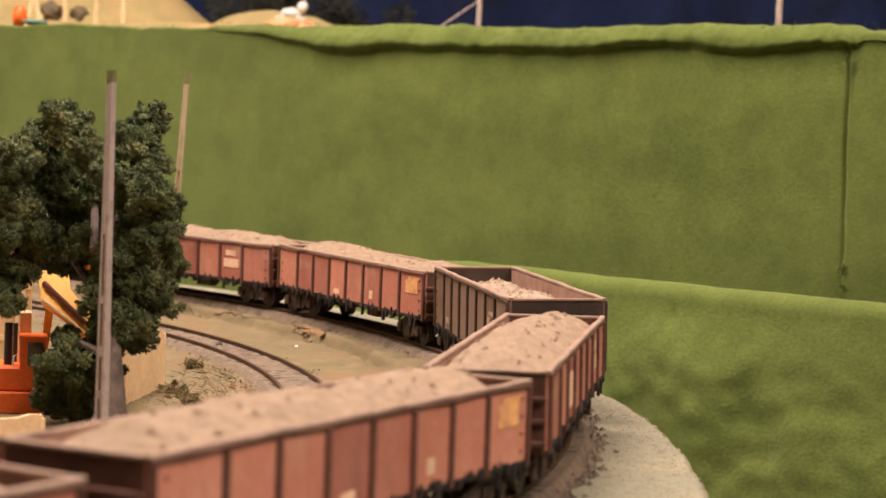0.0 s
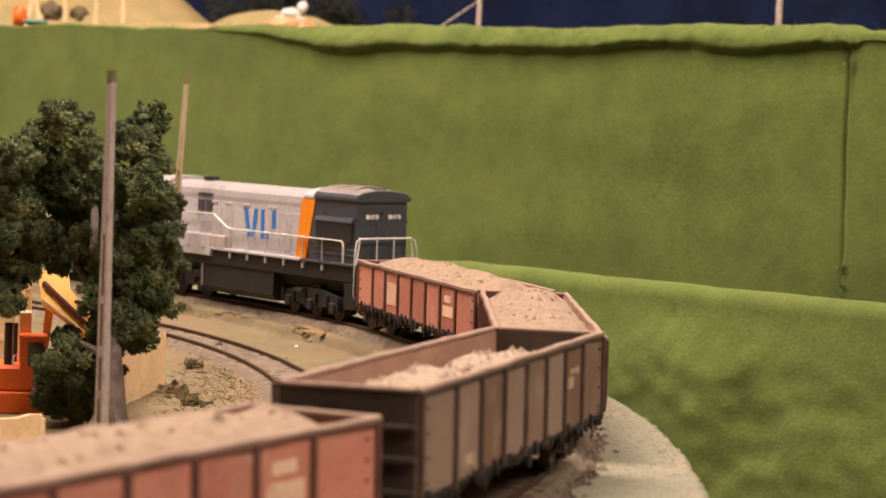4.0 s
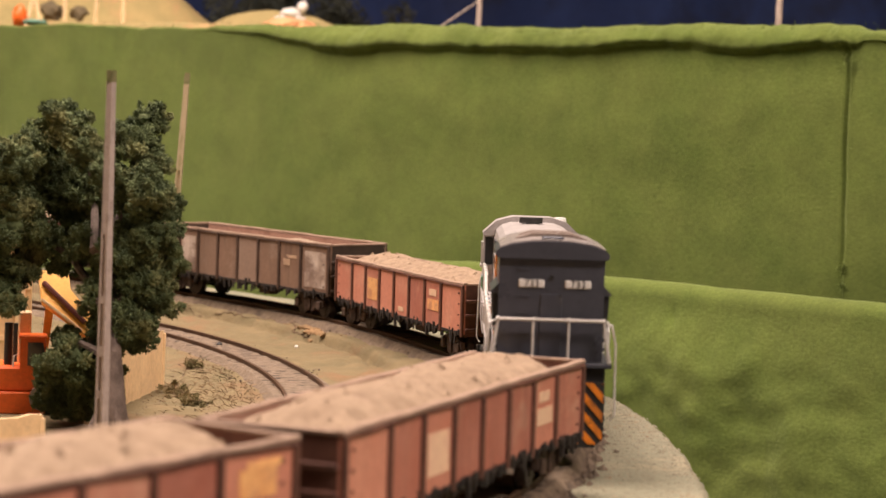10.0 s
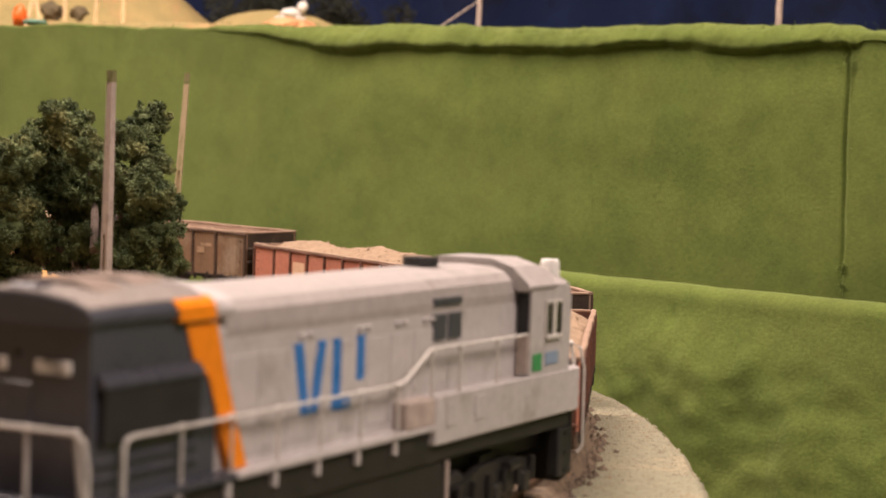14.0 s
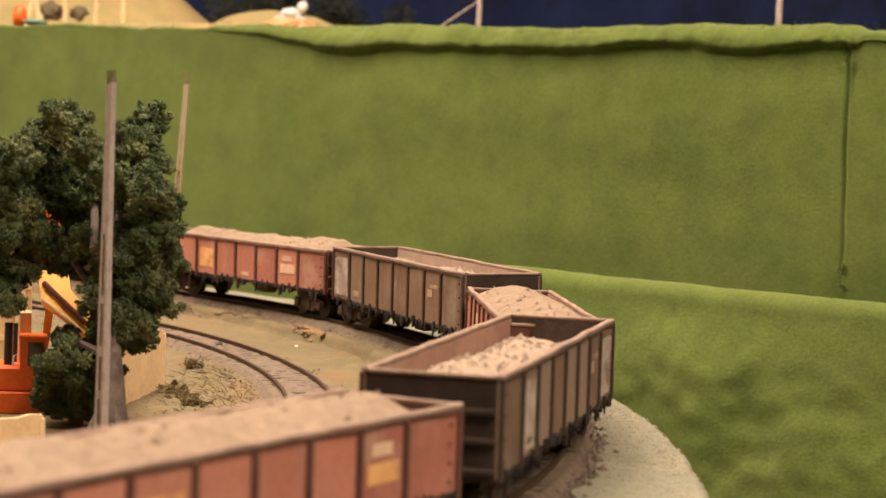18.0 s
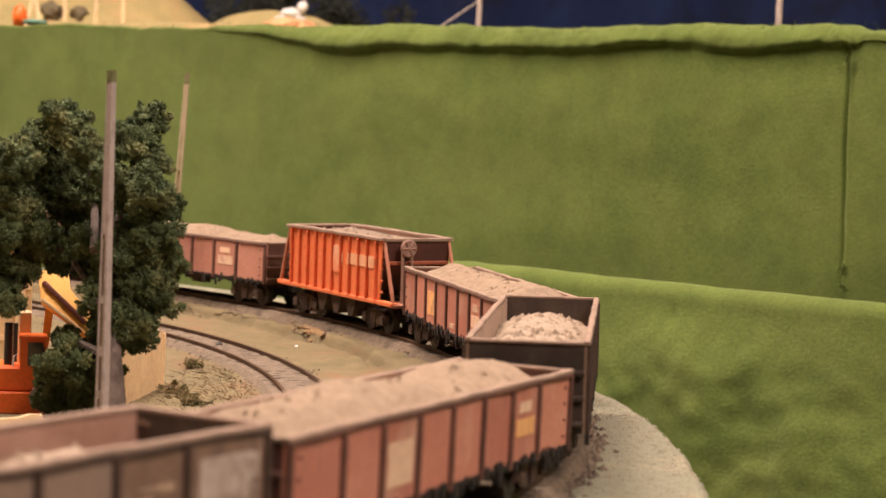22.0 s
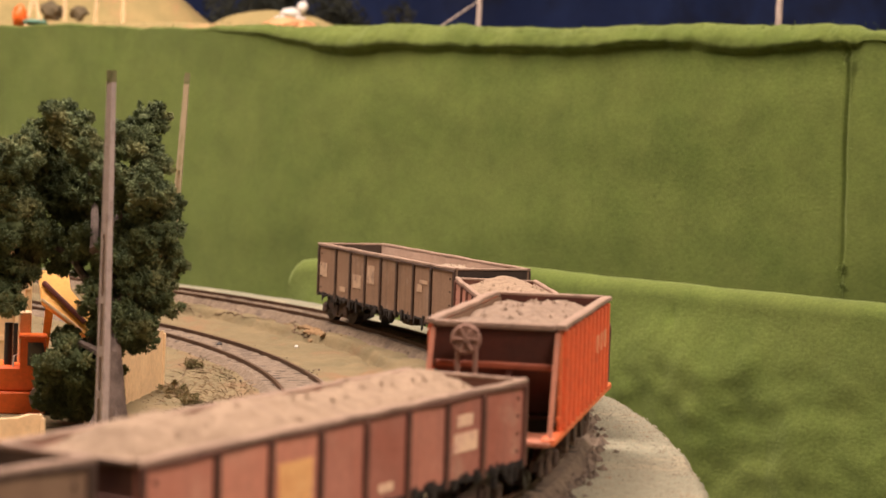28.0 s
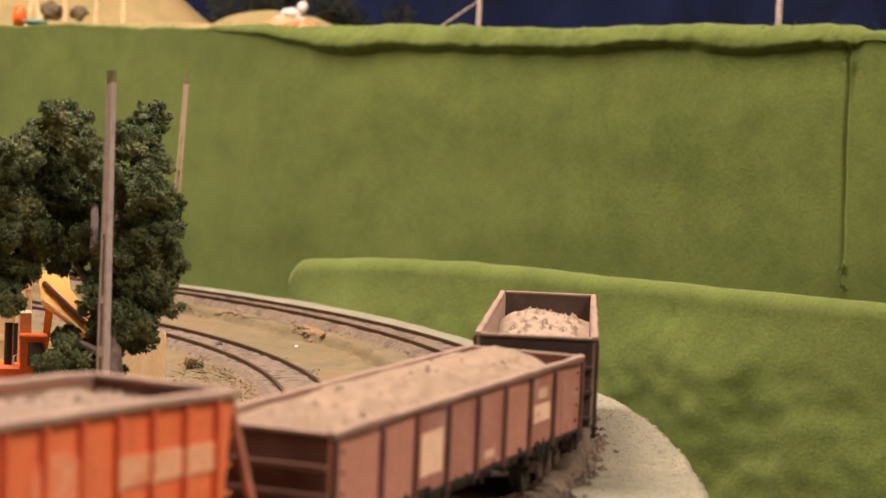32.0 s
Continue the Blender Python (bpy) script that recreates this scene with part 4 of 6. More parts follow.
def make_locomotive():
    w = thing("locomotive", "light grey, orange and graphite model diesel locomotive", "locomotive")
    dk = 0.0258  # deck
    x0, x1 = -0.0875, 0.1090
    part("deck", Build().box(0.0660, x1, -0.0161, 0.0161, dk - 0.0014, dk, 0.0003), DARKPAINT, w)
    part("deck", Build().box(x0, 0.0658, -0.0161, 0.0161, dk - 0.0014, dk, 0.0003), GREYPAINT, w, "light grey walkway")
    part("frame_sill", Build().box(x0 + 0.002, x1 - 0.002, -0.0151, 0.0151, 0.0172, dk - 0.0015, 0.0004), CHASSIS, w)
    hood = part("hood", Build().prism(hood_outline(0.0130, dk, 0.0498, 0.0555), "x", -0.0580, 0.0700), GREYPAINT, w, "light grey engine hood")
    rear = part("radiator_hood", Build().prism(hood_outline(0.0143, dk, 0.0538, 0.0572), "x", 0.0700, 0.1055), DARKPAINT, w, "graphite radiator hood")
    crown = [(-0.0152, 0.0552), (-0.0143, 0.0564), (-0.0110, 0.0579), (-0.0055, 0.0589), (0.0, 0.0592), (0.0055, 0.0589), (0.0110, 0.0579), (0.0143, 0.0564), (0.0152, 0.0552)]

    def arched(x, rise, inset=0.0, base=True):
        """One section of the radiator roof; rise scales its arch."""
        arc = [(x, y * (1 - inset), 0.0552 + (z - 0.0552) * rise) for y, z in crown]
        return [(x, -0.0146, 0.0535), (x, -0.0152, 0.0540)] + arc + [(x, 0.0152, 0.0540), (x, 0.0146, 0.0535)] if base else arc[1:-1]

    def lofted(rings):
        """A skin over sections of equal count, closed at both ends."""
        m = len(rings[0])
        out = Build()
        return out.add([v for ring in rings for v in ring], [tuple(range(m)), tuple(range((len(rings) - 1) * m, len(rings) * m))[::-1]]
                       + [(k * m + i, k * m + (i + 1) % m, (k + 1) * m + (i + 1) % m, (k + 1) * m + i) for k in range(len(rings) - 1) for i in range(m)])

    sections = ((0.1070, 0.78), (0.1035, 0.88), (0.0960, 1.0), (0.0745, 1.12))
    part("radiator_roof", lofted([arched(x, k) for x, k in sections]), DARKPAINT, w, "graphite roof with eaves")
    part("roof_dust", lofted([arched(x, k, 0, False) + [(a, y, z + 0.0003) for a, y, z in arched(x, k, 0, False)[::-1]] for x, k in ((0.1064, 0.80), (0.1035, 0.88), (0.0960, 1.0), (0.0746, 1.12))]), ROOFDARK, w, "dusty roof surface")
    for xa, xb in ((0.0770, 0.0885), (0.0900, 0.1005)):
        part("roof_grille", Build().prism([(-0.0100, 0.0584), (0.0100, 0.0584), (0.0052, 0.0600), (-0.0052, 0.0600)], "x", xa, xb - 0.002), ROOFGRILLE, w, "brown radiator grille")
    part("roof_hatch", Build().box(0.1005, 0.1050, -0.0030, 0.0030, 0.0582, 0.0595, 0.0004), DARKPAINT, w)
    # the slanting, stepped orange band wraps the hood
    for s in (-1, 1):
        y0, y1 = sorted((s * 0.0126, s * 0.0147))
        if s < 0:
            part("orange_band", Build().prism([(0.0745, 0.0530), (0.0640, 0.0530), (0.0600, dk), (0.0680, dk)], "y", y0, y1), ORANGE, hood)
            continue
        part("orange_band", Build().prism([(0.0800, 0.0522), (0.0708, 0.0522), (0.0677, 0.0433), (0.0762, 0.0433)], "y", y0, y1), ORANGE, hood)
        part("orange_band", Build().prism([(0.0730, 0.0434), (0.0677, 0.0434), (0.0600, dk + 0.0002), (0.0652, dk + 0.0002)], "y", y0, y1), ORANGE, hood)
        part("orange_band", Build().prism([(0.0838, 0.0556), (0.0728, 0.0556), (0.0722, 0.0530), (0.0832, 0.0530)], "y", 0.0142, 0.01536), ORANGE, hood)
        part("orange_band", Build().prism([(0.01535, 0.0552), (0.0147, 0.0565), (0.0136, 0.0571), (0.0136, 0.0560)], "x", 0.0728, 0.0838), ORANGE, hood)
    # the eaves run on a little past the radiator roof
    part("roof_end", Build().prism([(-0.0141, 0.0529), (-0.0147, 0.0535)] + [(y * 0.97, z - 0.0006) for y, z in crown] + [(0.0147, 0.0535), (0.0141, 0.0529)], "x", 0.0655, 0.0744), GREYPAINT, hood)
    # louvre panels and steps of the radiator end
    for s in (-1, 1):
        y0, y1 = sorted((s * 0.0139, s * 0.0148))
        part("louvre_box", Build().prism([(s * 0.0139, 0.0343), (s * 0.0153, 0.0349), (s * 0.0155, 0.0436), (s * 0.0139, 0.0436)], "x", 0.0768, 0.1035), BLACK, rear, "black louvred box")
        part("box_shelf", Build().prism([(s * 0.0139, 0.0437), (s * 0.0157, 0.0437), (s * 0.0157, 0.0443), (s * 0.0146, 0.0461), (s * 0.0139, 0.0461)], "x", 0.0762, 0.1042), DARKPAINT, rear)
        for z in (0.0292, 0.0318):
            part("body_ridge", Build().box(0.0755, 0.1050, *sorted((s * 0.0139, s * 0.0150)), z - 0.0005, z + 0.0005, 0.0002), DARKPAINT, rear)
    # doors along the hood
    for s in (-1, 1):
        for k in range(8):
            x = -0.0150 + k * 0.0100
            part("hood_door", Build().box(x + 0.0006, x + 0.0094, *sorted((s * 0.0127, s * 0.01322)), dk + 0.002, 0.0455, 0.0001), GREYPAINT, hood)
            part("door_latch", Build().box(x + 0.0080, x + 0.0088, *sorted((s * 0.0131, s * 0.0136)), 0.0330, 0.0338), GREYPAINT, hood)
        for x in (0.0400, 0.0365, 0.0175, 0.0145, 0.0020, -0.0010, -0.0105, -0.0135):
            part("grab_bracket", Build().box(x - 0.0008, x + 0.0008, *sorted((s * 0.0128, s * 0.0138)), 0.0472, 0.0480, 0.0002), GREYPAINT, hood)
        # plain blue bars
        y0, y1 = sorted((s * 0.0129, s * 0.01328))
        f = -s
        def stroke(pts):
            part("blue_bar", Build().prism([(0.0284 + f * u, z) for u, z in pts], "y", y0, y1), BLUE, hood)
        stroke([(-0.0144, 0.0462), (-0.0110, 0.0462), (-0.0080, 0.0326), (-0.0112, 0.0326)])
        stroke([(-0.0078, 0.0326), (-0.0050, 0.0326), (-0.0022, 0.0462), (-0.0054, 0.0462)])
        stroke([(0.0002, 0.0462), (0.0034, 0.0462), (0.0034, 0.0350), (0.0072, 0.0350), (0.0072, 0.0322), (0.0002, 0.0322)])
        stroke([(0.0096, 0.0462), (0.0128, 0.0462), (0.0128, 0.0374), (0.0096, 0.0374)])
    # hood windows ahead of the cab
    for s in (-1, 1):
        y0, y1 = sorted((s * 0.0128, s * 0.0135))
        for xa, xb, za, zb in ((-0.0270, -0.0140, 0.0502, 0.0518), (-0.0270, -0.0212, 0.0428, 0.0484), (-0.0198, -0.0140, 0.0428, 0.0484)):
            part("grille_window", Build().box(xa, xb, y0, y1, za, zb), DARKPAINT, hood)
    # cab
    zc = 0.0525
    outline = [(-0.0803, dk), (-0.0569, dk), (-0.0569, zc), (-0.0787, zc), (-0.0803, zc - 0.0030)]
    cab = part("cab", Build().prism(outline, "y", -0.0160, 0.0160), GREYPAINT, w, "light grey driver's cab")
    top = Build()
    prof = [(-0.0162, zc - 0.0008), (-0.0164, zc + 0.0002), (-0.0124, zc + 0.0046), (-0.0068, zc + 0.0062), (0.0068, zc + 0.0062), (0.0124, zc + 0.0046), (0.0164, zc + 0.0002), (0.0162, zc - 0.0008)]
    low = [(y * 0.93, min(z, zc + 0.0022)) for y, z in prof]
    n = len(prof)
    top.prism(prof, "x", -0.0690, -0.0548)
    top.add([(-0.0809, y, z) for y, z in low] + [(-0.0691, y, z) for y, z in prof], [tuple(range(n)), tuple(range(n, 2 * n))[::-1]] + [(i, (i + 1) % n, (i + 1) % n + n, i + n) for i in range(n)])
    part("cab_roof", top, ROOFGREY, w)
    # the hood roof rises towards the cab
    b = Build()
    rings = [(-0.0550, 0.01304, 0.0510, 0.0572), (-0.0250, 0.01304, 0.0510, 0.0572), (-0.0050, 0.01304, 0.0508, 0.0571), (0.0200, 0.01304, 0.0506, 0.0570), (0.0654, 0.01304, 0.0506, 0.0569)]
    for x, hw, zs, crown in rings:
        b.v += [(x, y, z) for y, z in hood_outline(hw, 0.0490, zs, crown)]
    m = len(hood_outline(1, 0, 1, 2))
    for k in range(len(rings) - 1):
        for i in range(m - 1):
            a = k * m + i
            b.f.append((a, a + 1, a + 1 + m, a + m))
    b.f += [tuple(range(m)), tuple(range((len(rings) - 1) * m, len(rings) * m))[::-1]]
    part("raised_roof", b, ROOFGREY, w, "dusty light grey roof")
    for s in (-1, 1):
        y0, y1 = sorted((s * 0.0158, s * 0.0163))
        for xa, xb in ((-0.0738, -0.0702), (-0.0684, -0.0648)):
            win = part("cab_window", Build().box(xa, xb, y0, y1, 0.0412, 0.0484), GLASS, cab)
        for a, c in ((-0.0742, -0.0738), (-0.0702, -0.0684), (-0.0648, -0.0644)):
            part("window_frame", Build().box(a, c, *sorted((s * 0.0159, s * 0.01665)), 0.0409, 0.0488), WHITE, cab)
        part("window_frame", Build().box(-0.0742, -0.0644, *sorted((s * 0.0159, s * 0.01668)), 0.0484, 0.0489), WHITE, cab)
        part("window_sill", Build().box(-0.0735, -0.0650, *sorted((s * 0.0159, s * 0.0170)), 0.0398, 0.0409, 0.0002), WHITE, cab)
        # the open cab door towards the hood, and the windscreen of the end
        part("cab_door", Build().box(-0.0571, -0.0564, *sorted((s * 0.0134, s * 0.0156)), 0.0415, 0.0510), BLACK, cab)
        part("door_panel", Build().box(-0.0572, -0.0562, *sorted((s * 0.0134, s * 0.0157)), dk + 0.0065, 0.0412), CONCRETE, cab)
        part("windscreen", Build().box(-0.0809, -0.0801, *sorted((s * 0.0030, s * 0.0120)), 0.0412, 0.0490), GLASS, cab)
        part("mark", Build().box(-0.0632, -0.0582, y0, y1, 0.0328, 0.0368), GREENMARK, cab)
        part("mark", Build().box(-0.0728, -0.0655, y0, y1, 0.0338, 0.0368), BLUEPALE, cab)
        # battery boxes on the walkway beside the hood
        box = part("battery_box", Build().box(-0.0868, -0.0098, *sorted((s * 0.0131, s * 0.0163)), 0.0212, 0.0318, 0.0004), GREYPAINT, w)
        part("battery_step", Build().box(-0.0096, 0.0030, *sorted((s * 0.0131, s * 0.0161)), dk - 0.0002, 0.0316, 0.0004), CONCRETE, w)
        for x in (-0.0190, -0.0330):
            part("box_lid", Build().box(x, x + 0.005, *sorted((s * 0.0161, s * 0.0166)), 0.0250, 0.0302), GREYPAINT, box)
    part("roof_fan", disc_z(-0.0345, -0.0010, 0.0574, 0.0593, 0.0040), BLACK, w)
    part("roof_beacon", Build().tube([(-0.0792, 0.0112, 0.0530), (-0.0792, 0.0112, 0.0572), (-0.0792, 0.0112, 0.0580)], 0.0026, 12, 0.0021), PLATE, w, "round white roof beacon")
    # sign boards of the leading end
    for s in (-1, 1):
        plate = part("sign_board", Build().box(0.1053, 0.1060, s * 0.0063 - 0.0027, s * 0.0063 + 0.0044, 0.0456, 0.0478, 0.0003), PLATE, w, "white board with black numerals")
        part("numeral", text_mesh("733", 0.0028, BLACK), None, plate, at=pose(0.10605, s * 0.0063 + 0.0009, 0.0467, 90, 0, 90))
    for z in (0.0330, 0.0385, 0.0432, 0.0505):
        part("grab_step", Build().box(0.1053, 0.1058, -0.0094, -0.0058, z - 0.0002, z + 0.0002), DARKPAINT, w)
    part("end_door", Build().box(0.1050, 0.1059, -0.0030, 0.0030, 0.0250, 0.0440, 0.0002), DARKPAINT, rear)
    part("end_lamp", Build().tube([(0.1050, 0.0, 0.0485), (0.1059, 0.0, 0.0485)], 0.0007, 8), BLACK, w)
    # handrails: end loops, side rails on stanchions, corner grabs
    rt = 0.0372
    for x, s in ((x1 - 0.0002, 1), (x0 + 0.0002, -1)):
        b = Build().tube([(x, -0.0142, rt), (x, 0.0142, rt)], 0.00052, 6)
        part("end_rail", b, WHITE, w)
        for y, lean in ((-0.0142, 0.0014), (-0.0048, 0), (0.0048, 0), (0.0142, -0.0014)):
            part("rail_knob", Build().lump((x, y, rt), 0.0008, 1, 0.0, 1), WHITE, part("stanchion", Build().tube([(x, y - lean, dk), (x, y, rt)], 0.00042, 6), WHITE, w))
        for q in (-1, 1):
            pts = [(x, q * 0.0142, rt), (x + s * 0.0006, q * 0.0158, rt - 0.0010), (x + s * 0.0008, q * 0.0168, rt - 0.006), (x + s * 0.0008, q * 0.0170, 0.0120), (x, q * 0.0160, 0.0105)]
            part("corner_grab", Build().tube(pts, 0.00030, 6), WHITE, w)
            for z in (0.0060, 0.0105, 0.0150):
                part("step", Build().box(x - 0.0042 if s > 0 else x, x if s > 0 else x + 0.0042, *sorted((q * 0.0112, q * 0.0152)), z, z + 0.0006), CHASSIS, w)
    for s in (-1, 1):
        y = s * 0.0157
        hr = 0.0356
        pts = [(0.0990, y, dk), (0.0990, y, hr - 0.0020), (0.0984, y, hr - 0.0006), (0.0970, y, hr), (0.0050, y, hr), (-0.0076, y, 0.0418), (-0.0562, y, 0.0416)]
        part("side_rail", Build().tube(pts, 0.00036, 6), WHITE, w)
        for k in range(6):
            x = 0.0829 - k * 0.0153
            post = part("stanchion", Build().tube([(x, y, dk), (x, y, hr)], 0.00021, 6), WHITE, w)
            part("rail_knob", Build().lump((x, y, hr), 0.00068, k, 0.0, 1), WHITE, post)
            part("stanchion_foot", Build().box(x - 0.0007, x + 0.0007, *sorted((s * 0.0150, s * 0.0157)), dk - 0.0046, dk - 0.0016, 0.0002), GREYPAINT, w)
        for x in (-0.0082, -0.0215, -0.0403):
            part("rail_knob", Build().lump((x, y, 0.0412), 0.00068, 3, 0.0, 1), WHITE, part("stanchion", Build().tube([(x, y, 0.0300), (x, y, 0.0412)], 0.00021, 6), WHITE, w))
    # pilots, the leading one with hazard stripes
    for x, s in ((x1, 1), (x0, -1)):
        a, c = sorted((x - s * 0.0012, x + s * 0.0002))
        pilot = part("pilot", Build().prism([(-0.0150, 0.0208), (-0.0150, 0.0055), (-0.0125, 0.0030), (0.0125, 0.0030), (0.0150, 0.0055), (0.0150, 0.0208)], "x", a, c), BLACK, w)
        for k in range(-3, 4):
            for q in (-1, 1):
                a, c = sorted((x + s * 0.0001, x + s * 0.0006))
                y = 0.0005 + k * 0.0046
                shape = [(y, 0.0206), (y + 0.0023, 0.0206), (y + 0.0023 + 0.0150, 0.0040), (y + 0.0150, 0.0040)]
                shape = cut(cut(shape, 0.0004, 1), 0.0147, -1)
                if len(shape) > 2:
                    part("hazard_stripe", Build().prism([(q * u, z) for u, z in shape], "x", a, c), HAZARD, pilot)
        coupler(w, x - s * 0.002, s)
    # tank and bogies
    part("fuel_tank", Build().prism([(-0.0142, 0.0171), (-0.0146, 0.0062), (-0.0120, 0.0034), (0.0120, 0.0034), (0.0146, 0.0062), (0.0142, 0.0171)], "x", -0.0190, 0.0420), CHASSIS, w)
    part("underframe", Build().box(x0 + 0.004, x1 - 0.004, -0.0090, 0.0090, 0.0118, 0.0171, 0.0004), CHASSIS, w)
    for s in (-1, 1):
        part("drain_pipe", Build().tube([(-0.0200, s * 0.0146, 0.0168), (-0.0200, s * 0.0146, 0.0060)], 0.0005, 6), CONCRETE, w, "pale grey pipe")
        for xa, xb in ((0.0985, 0.1076), (-0.0870, -0.0800)):
            part("step_well", Build().box(xa, xb, *sorted((s * 0.0118, s * 0.0150)), 0.0050, 0.0171, 0.0004), BLACK, w)
    part("air_tank", Build().tube([(-0.0300, -0.0118, 0.0110), (-0.0190, -0.0118, 0.0110)], 0.0022, 10), CHASSIS, w)
    part("air_tank", Build().tube([(-0.0300, 0.0118, 0.0110), (-0.0190, 0.0118, 0.0110)], 0.0022, 10), CHASSIS, w)
    fr = Build()
    for s in (-1, 1):
        fr.prism([(-0.0262, 0.0065), (-0.0250, 0.0105), (-0.010, 0.0130), (0.010, 0.0130), (0.0250, 0.0105), (0.0262, 0.0065), (0.0150, 0.0058), (0.0050, 0.0046), (-0.0050, 0.0046), (-0.0150, 0.0058)],
                 "y", *sorted((s * 0.0110, s * 0.0128)))
        for x in (-0.0205, 0.0, 0.0205):
            fr.box(x - 0.0024, x + 0.0024, *sorted((s * 0.0126, s * 0.0144)), 0.0032, 0.0082, 0.0005)
            fr.tube([(x + 0.005, s * 0.0136, 0.0055), (x + 0.005, s * 0.0136, 0.0110)], 0.0009, 6)
            fr.tube([(x - 0.005, s * 0.0136, 0.0055), (x - 0.005, s * 0.0136, 0.0110)], 0.0009, 6)
        fr.tube([(-0.012, s * 0.0140, 0.0112), (-0.005, s * 0.0140, 0.0112)], 0.0014, 8)
    fr.box(-0.0050, 0.0050, -0.0110, 0.0110, 0.0065, 0.0148)
    me = fr.mesh("side_frames", CHASSIS)
    # the deck and the cab stand wide of the hood
    for o in w.children_recursive:
        if not o.name.startswith("numeral"):
            for v in o.data.vertices:
                v.co.y *= 1 + 0.045 * smooth01(abs(v.co.y), 0.0148, 0.0160)
    for s in (-1, 1):
        add_bogie(w, LOCO_MID + s * LOCO_PIVOT, me, (-0.0205, 0.0, 0.0205))
    return w


def disc_z(x, y, z0, z1, r, n=16):
    return Build().prism([(x + r * math.cos(2 * math.pi * k / n), y + r * math.sin(2 * math.pi * k / n)) for k in range(n)], "z", z0, z1)


LOCO = make_locomotive()


# ---- felt hangings behind the line ----
def felt_wall():
    """The tall hanging: a wrinkled face with a rolled lip along most of its top."""
    ax, ay, bx, by = -0.330, 1.450, 0.235, 1.020
    ln = math.hypot(bx - ax, by - ay)
    tx, ty = (bx - ax) / ln, (by - ay) / ln
    nx, ny = ty, -tx
    us = list(np.arange(-1.6, -0.25, 0.06)) + list(np.arange(-0.25, -0.02, 0.006)) + list(np.arange(-0.02, 0.668, 0.0022)) + list(np.arange(0.668, 0.700, 0.0005)) + list(np.arange(0.700, 0.95, 0.006)) + list(np.arange(0.95, 1.8, 0.06))
    b = Build()
    low = 64   # rows of the face below the lip, closer together towards the top

    def at(i, j):
        u = us[i]
        k = smooth01(u, 0.17, 0.36) * (1 - 0.65 * smooth01(u, 0.684, 0.694))
        ztop = 0.1540 - 0.0030 * smooth01(u, 0.684, 0.694) - 0.0016 * (1 - smooth01(u, 0.15, 0.35)) + 0.0022 * noise.noise((u * 9, 0.4, 0)) + 0.0018 * noise.noise((u * 30, 2.4, 0)) + 0.0010 * noise.noise((u * 90, 6.4, 0)) + 0.0005 * noise.noise((u * 330, 1.4, 0))
        lip, tall = 0.0034 * k * (1 + 0.4 * noise.noise((u * 13, 5.0, 0))), 0.0030 + (0.0128 + 0.0030 * (1 - smooth01(u, 0.35, 0.5))) * k * (1 + 0.3 * noise.noise((u * 17, 9.0, 0)))
        zf = ztop - tall
        a = max(0, j - low) / 16 * math.pi * 0.95
        z = -0.36 + (1 - (1 - j / low) ** 2) * (zf + 0.36) if j <= low else zf + tall * (0.5 - 0.5 * math.cos(a))
        f = 0.0035 * noise.noise((u * 4, z * 6, 1.0)) + 0.0016 * noise.noise((u * 9, z * 24, 2.0)) + 0.0005 * noise.noise((u * 40, z * 50, 8.0))
        f += 0.004 * smooth01(u, 0.1, 0.3) - 0.0016 * k * smooth01(z, zf - 0.03, zf)
        if j > low:
            q = 0.5 - 0.5 * math.cos(a)
            f += lip * 1.9 * smooth01(q, 0.0, 0.34) * (1 - q) ** 0.7 - (0.010 * (1 - math.sin(a)) if a > math.pi / 2 else 0.0)
            f += k * (0.0016 * noise.noise((u * 70, z * 90, 3.0)) + 0.0010 * noise.noise((u * 190, z * 190, 3.0)) + 0.0006 * noise.noise((u * 420, z * 420, 3.0)))
        # the lapped seam towards the end of the run
        g = u - 0.684 - (0.13 - z) * 0.036 + 0.0008 * noise.noise((z * 40, 0, 0)) + 0.0004 * noise.noise((z * 160, 0, 0))
        if j <= low + 5:
            f += 0.0012 * smooth01(g, 0.0, 0.0012) - 0.0030 * math.exp(-((g + 0.0004) / 0.0013) ** 2) * smooth01(z, 0.020, 0.034) * (0.75 + 0.5 * noise.noise((z * 30, 4, 0)))
        return ax + tx * u + nx * f, ay + ty * u + ny * f, z

    b.grid(at, len(us), low + 17)
    return solid("felt_wall", b, FELT, "tall hanging of green felt with a rolled upper edge", "felt backdrop", kind="structure", smooth=True)


